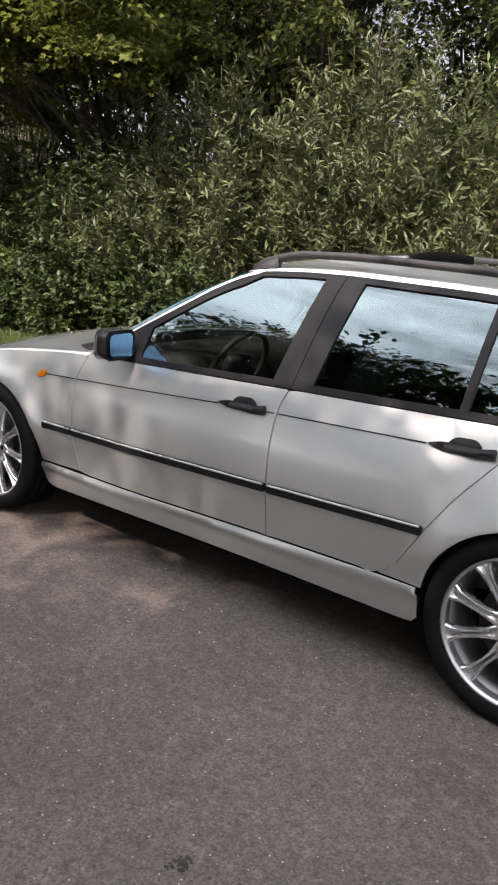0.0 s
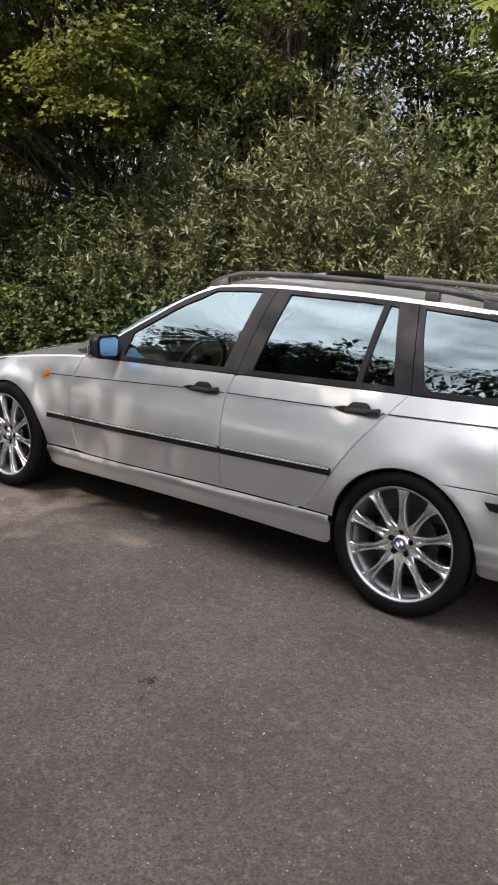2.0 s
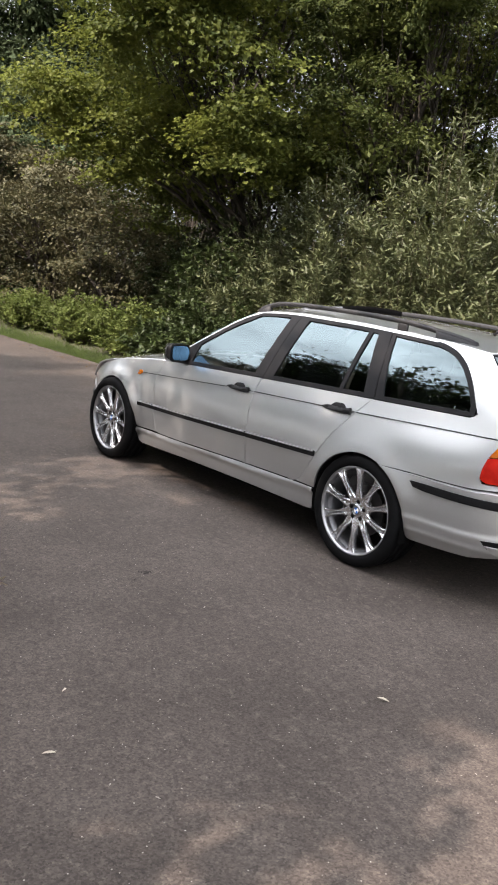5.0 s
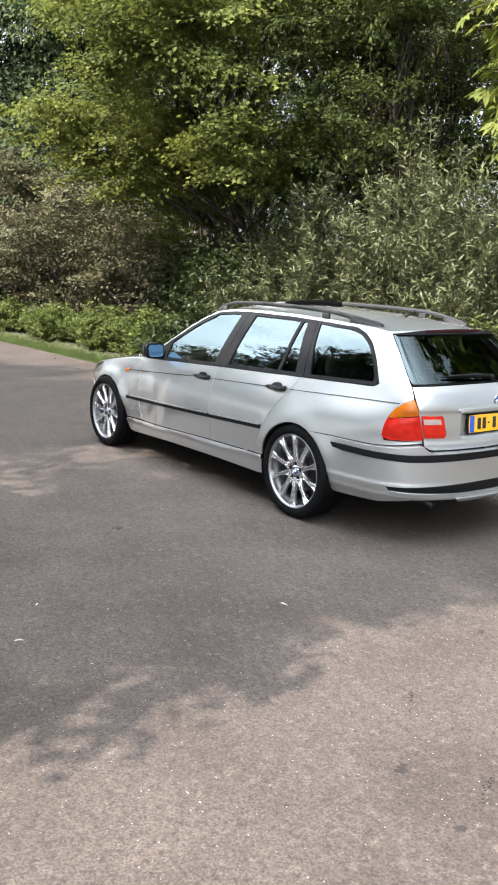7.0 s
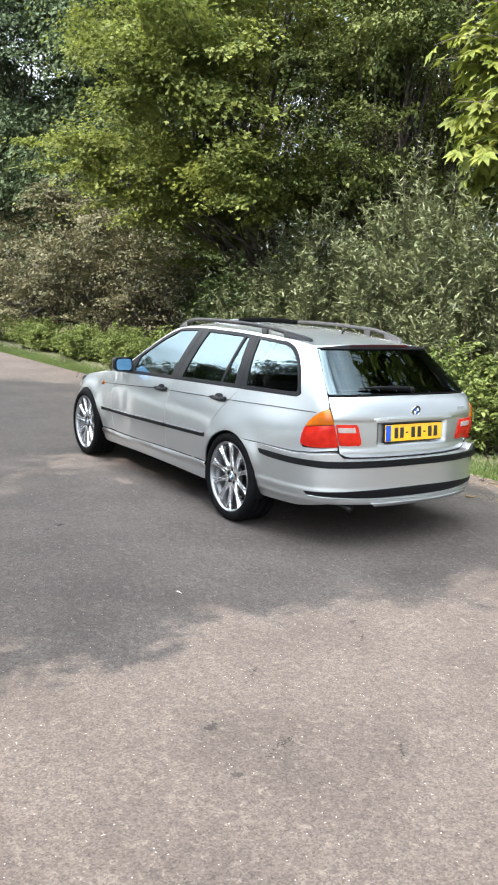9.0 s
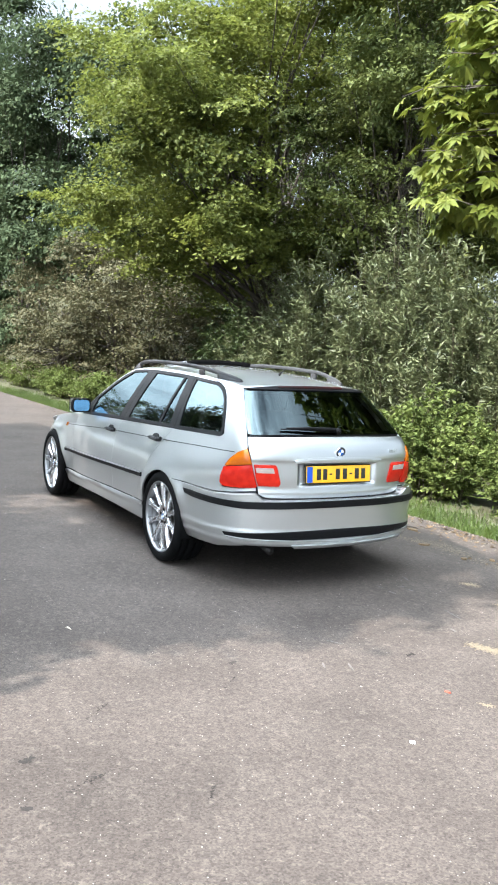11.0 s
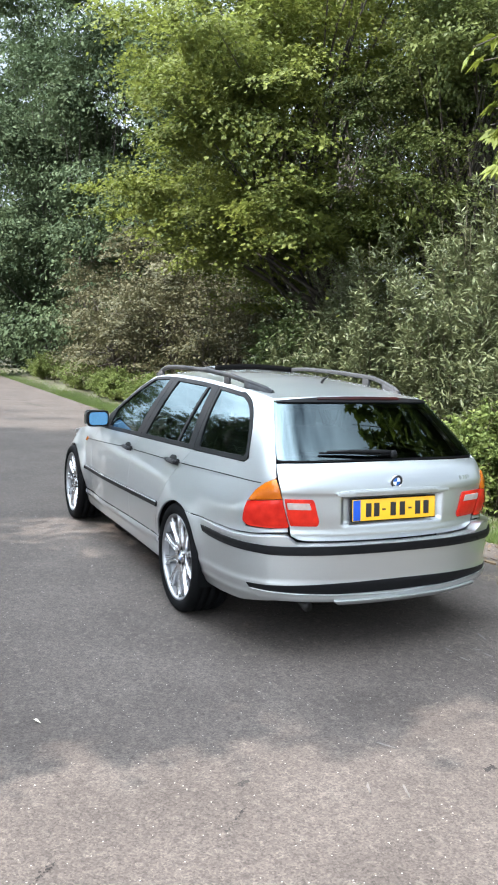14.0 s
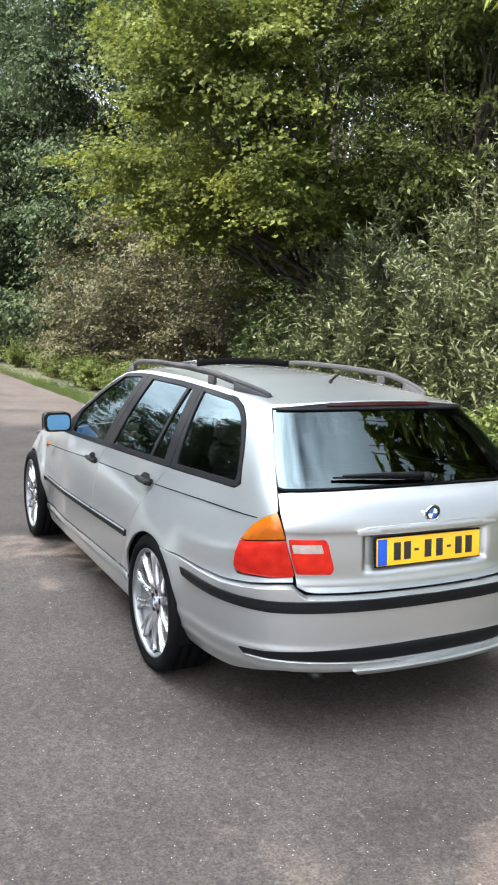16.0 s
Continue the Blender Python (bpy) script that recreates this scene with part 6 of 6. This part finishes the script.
for x0, y0, x1, y1, w in ((3.82, 0.32, 3.90, 0.32, 0.009), (3.96, 0.31, 4.03, 0.32, 0.008), (3.70, 0.65, 3.81, 0.62, 0.009), (3.89, 0.45, 3.93, 0.50, 0.009), (3.96, 0.47, 4.03, 0.48, 0.008), (4.62, -0.65, 4.70, -0.60, 0.009), (4.94, -0.74, 5.03, -0.77, 0.007), (4.88, -0.86, 4.95, -0.89, 0.007), (4.71, 0.17, 4.78, 0.16, 0.009), (4.42, 0.39, 4.60, 0.36, 0.006)):
    tagged(blot("scrape_mark", x0, y0, x1, y1, w * 0.75, SCRAPE), "pale scrape mark in the grey asphalt", "scrape", "scrape marks on the road")
tagged(blot("white_pebble", 5.758, -1.028, 5.780, -1.013, 0.006, WHITE, 0.008), "small white pebble lying on the asphalt", "pebble")
tagged(blot("red_leaf", 5.41, -0.515, 5.445, -0.505, 0.007, material("red_leaf", (0.26, 0.060, 0.035), 0.7, 0, 0.3, 60), 0.006), "small dry red leaf on the asphalt", "leaf")
for x0, y0, x1, y1 in ((2.93, 1.47, 2.98, 1.55), (2.38, 1.81, 2.52, 1.82), (3.43, 1.48, 3.47, 1.50), (3.53, 1.70, 3.59, 1.68)):
    tagged(blot("brown_leaf", x0, y0, x1, y1, 0.022, LITTER, 0.012), "curled brown leaf on the road edge", "leaf", "leaves on the road edge")
# thin drifts of pale sand, as loose grains along short lines
P = []
for x0, y0, x1, y1, w, n in ((4.96, 0.09, 5.16, 0.15, 0.022, 300), (5.59, -0.46, 5.64, -0.43, 0.012, 18), (3.99, 0.97, 4.08, 1.02, 0.02, 90), (4.46, 0.81, 4.51, 0.89, 0.015, 70), (2.67, 1.51, 3.00, 1.62, 0.06, 150), (2.90, 1.64, 3.37, 1.59, 0.07, 190), (3.45, 1.58, 3.87, 1.60, 0.06, 150), (5.02, 0.27, 5.04, 0.39, 0.015, 90)):
    f = rng.beta(1.4, 1.4, n * 3)[:, None]
    P.append(np.array((x0, y0)) + f * np.array((x1 - x0, y1 - y0)) + w * rng.normal(size=(len(f), 2)))
P = np.concatenate(P)
sand = leaf_mesh("sand_drift", np.c_[P, np.full(len(P), 0.003)], directions(len(P), 0.03), np.array((0, 0, 1.0)) + 0.15 * rng.normal(size=(len(P), 3)), 0.005 + 0.011 * rng.random(len(P)), 0.007, material("pale_sand", (0.150, 0.122, 0.082), 0.95, 0, 0.25, 8, island=0.4))
tagged(sand, "thin drifts of pale yellow sand on the asphalt", "sand", kind="stuff")
n = 900
sx, sy = rng.uniform(-0.5, 7.5, n), -4.6 + 6.4 * rng.random(n) ** 1.35
chips = leaf_mesh("road_chips", np.c_[sx, sy, np.full(n, 0.004)], directions(n, 0.05), np.array((0, 0, 1.0)) + 0.3 * rng.normal(size=(n, 3)), 0.004 + 0.020 * rng.random(n) ** 7, 0.0055, material("pale_chip", (0.25, 0.225, 0.195), 0.8, 0, 0.2, 4, island=0.5), lobes=True)
tagged(chips, "pale leaf scraps and chippings scattered on the asphalt", "debris", kind="stuff")
# dry straw at the road's near edge, a curled pale leaf, a sealed crack far down the road
STRAW = material("dry_straw", (0.15, 0.112, 0.060), 0.85, 0, 0.35, 8, color2=(0.28, 0.215, 0.115), island=0.8)
for x, y, r, n in ((2.22, -2.78, 0.035, 150), (2.64, -3.02, 0.03, 110), (2.42, -2.93, 0.02, 40)):
    a = rng.normal(size=(n, 2)) * r * (1.0, 0.6)
    tuft = leaf_mesh("straw_tuft", np.c_[a + (x, y), np.full(n, 0.004)], directions(n, 0.25) + (0, 0, 0.25), directions(n, 0.3), 0.022 + 0.040 * rng.random(n), 0.004, STRAW)
    tagged(tuft, "small tuft of dry yellow straw on the asphalt", "straw", "straw on the road")
PALE_LEAF = material("pale_dry_leaf", (0.42, 0.37, 0.29), 0.75, 0, 0.25, 60)
for x, y, turn, s in ((3.95, -1.91, 20, 0.050), (3.65, -3.19, 70, 0.045), (2.95, -3.22, 10, 0.040), (2.55, -2.98, 60, 0.030), (3.30, -2.95, 130, 0.028)):
    bm = bmesh.new()
    rows = []
    for f in np.linspace(-1, 1, 7):
        w = s * 0.13 * (1 - f * f) + 0.001
        z = 0.004 + 0.35 * s * (1 - f * f) * 0.5
        rows.append([bm.verts.new((s * 0.5 * f, w * g + 0.2 * s * f * f, z + 0.3 * w * abs(g))) for g in (-1, 0, 1)])
    for a, b in zip(rows, rows[1:]):
        for i in range(2):
            bm.faces.new((a[i], b[i], b[i + 1], a[i + 1]))
    bm.transform(pose(x, y, 0, 0, 0, turn))
    tagged(part("dry_leaf", bm, PALE_LEAF), "curled pale dry leaf lying on the asphalt", "leaf", "dry leaves on the road")
tagged(spots("tar_stain", -13.97, 0.10, -13.2, 1.22, 0.07, TAR, 120), "dark sealed crack across the far asphalt", "stain", "stains on the road")
tagged(spots("tar_stain", -12.7, 0.98, -11.5, 1.2, 0.05, TAR, 120), "dark sealed crack across the far asphalt", "stain", "stains on the road")
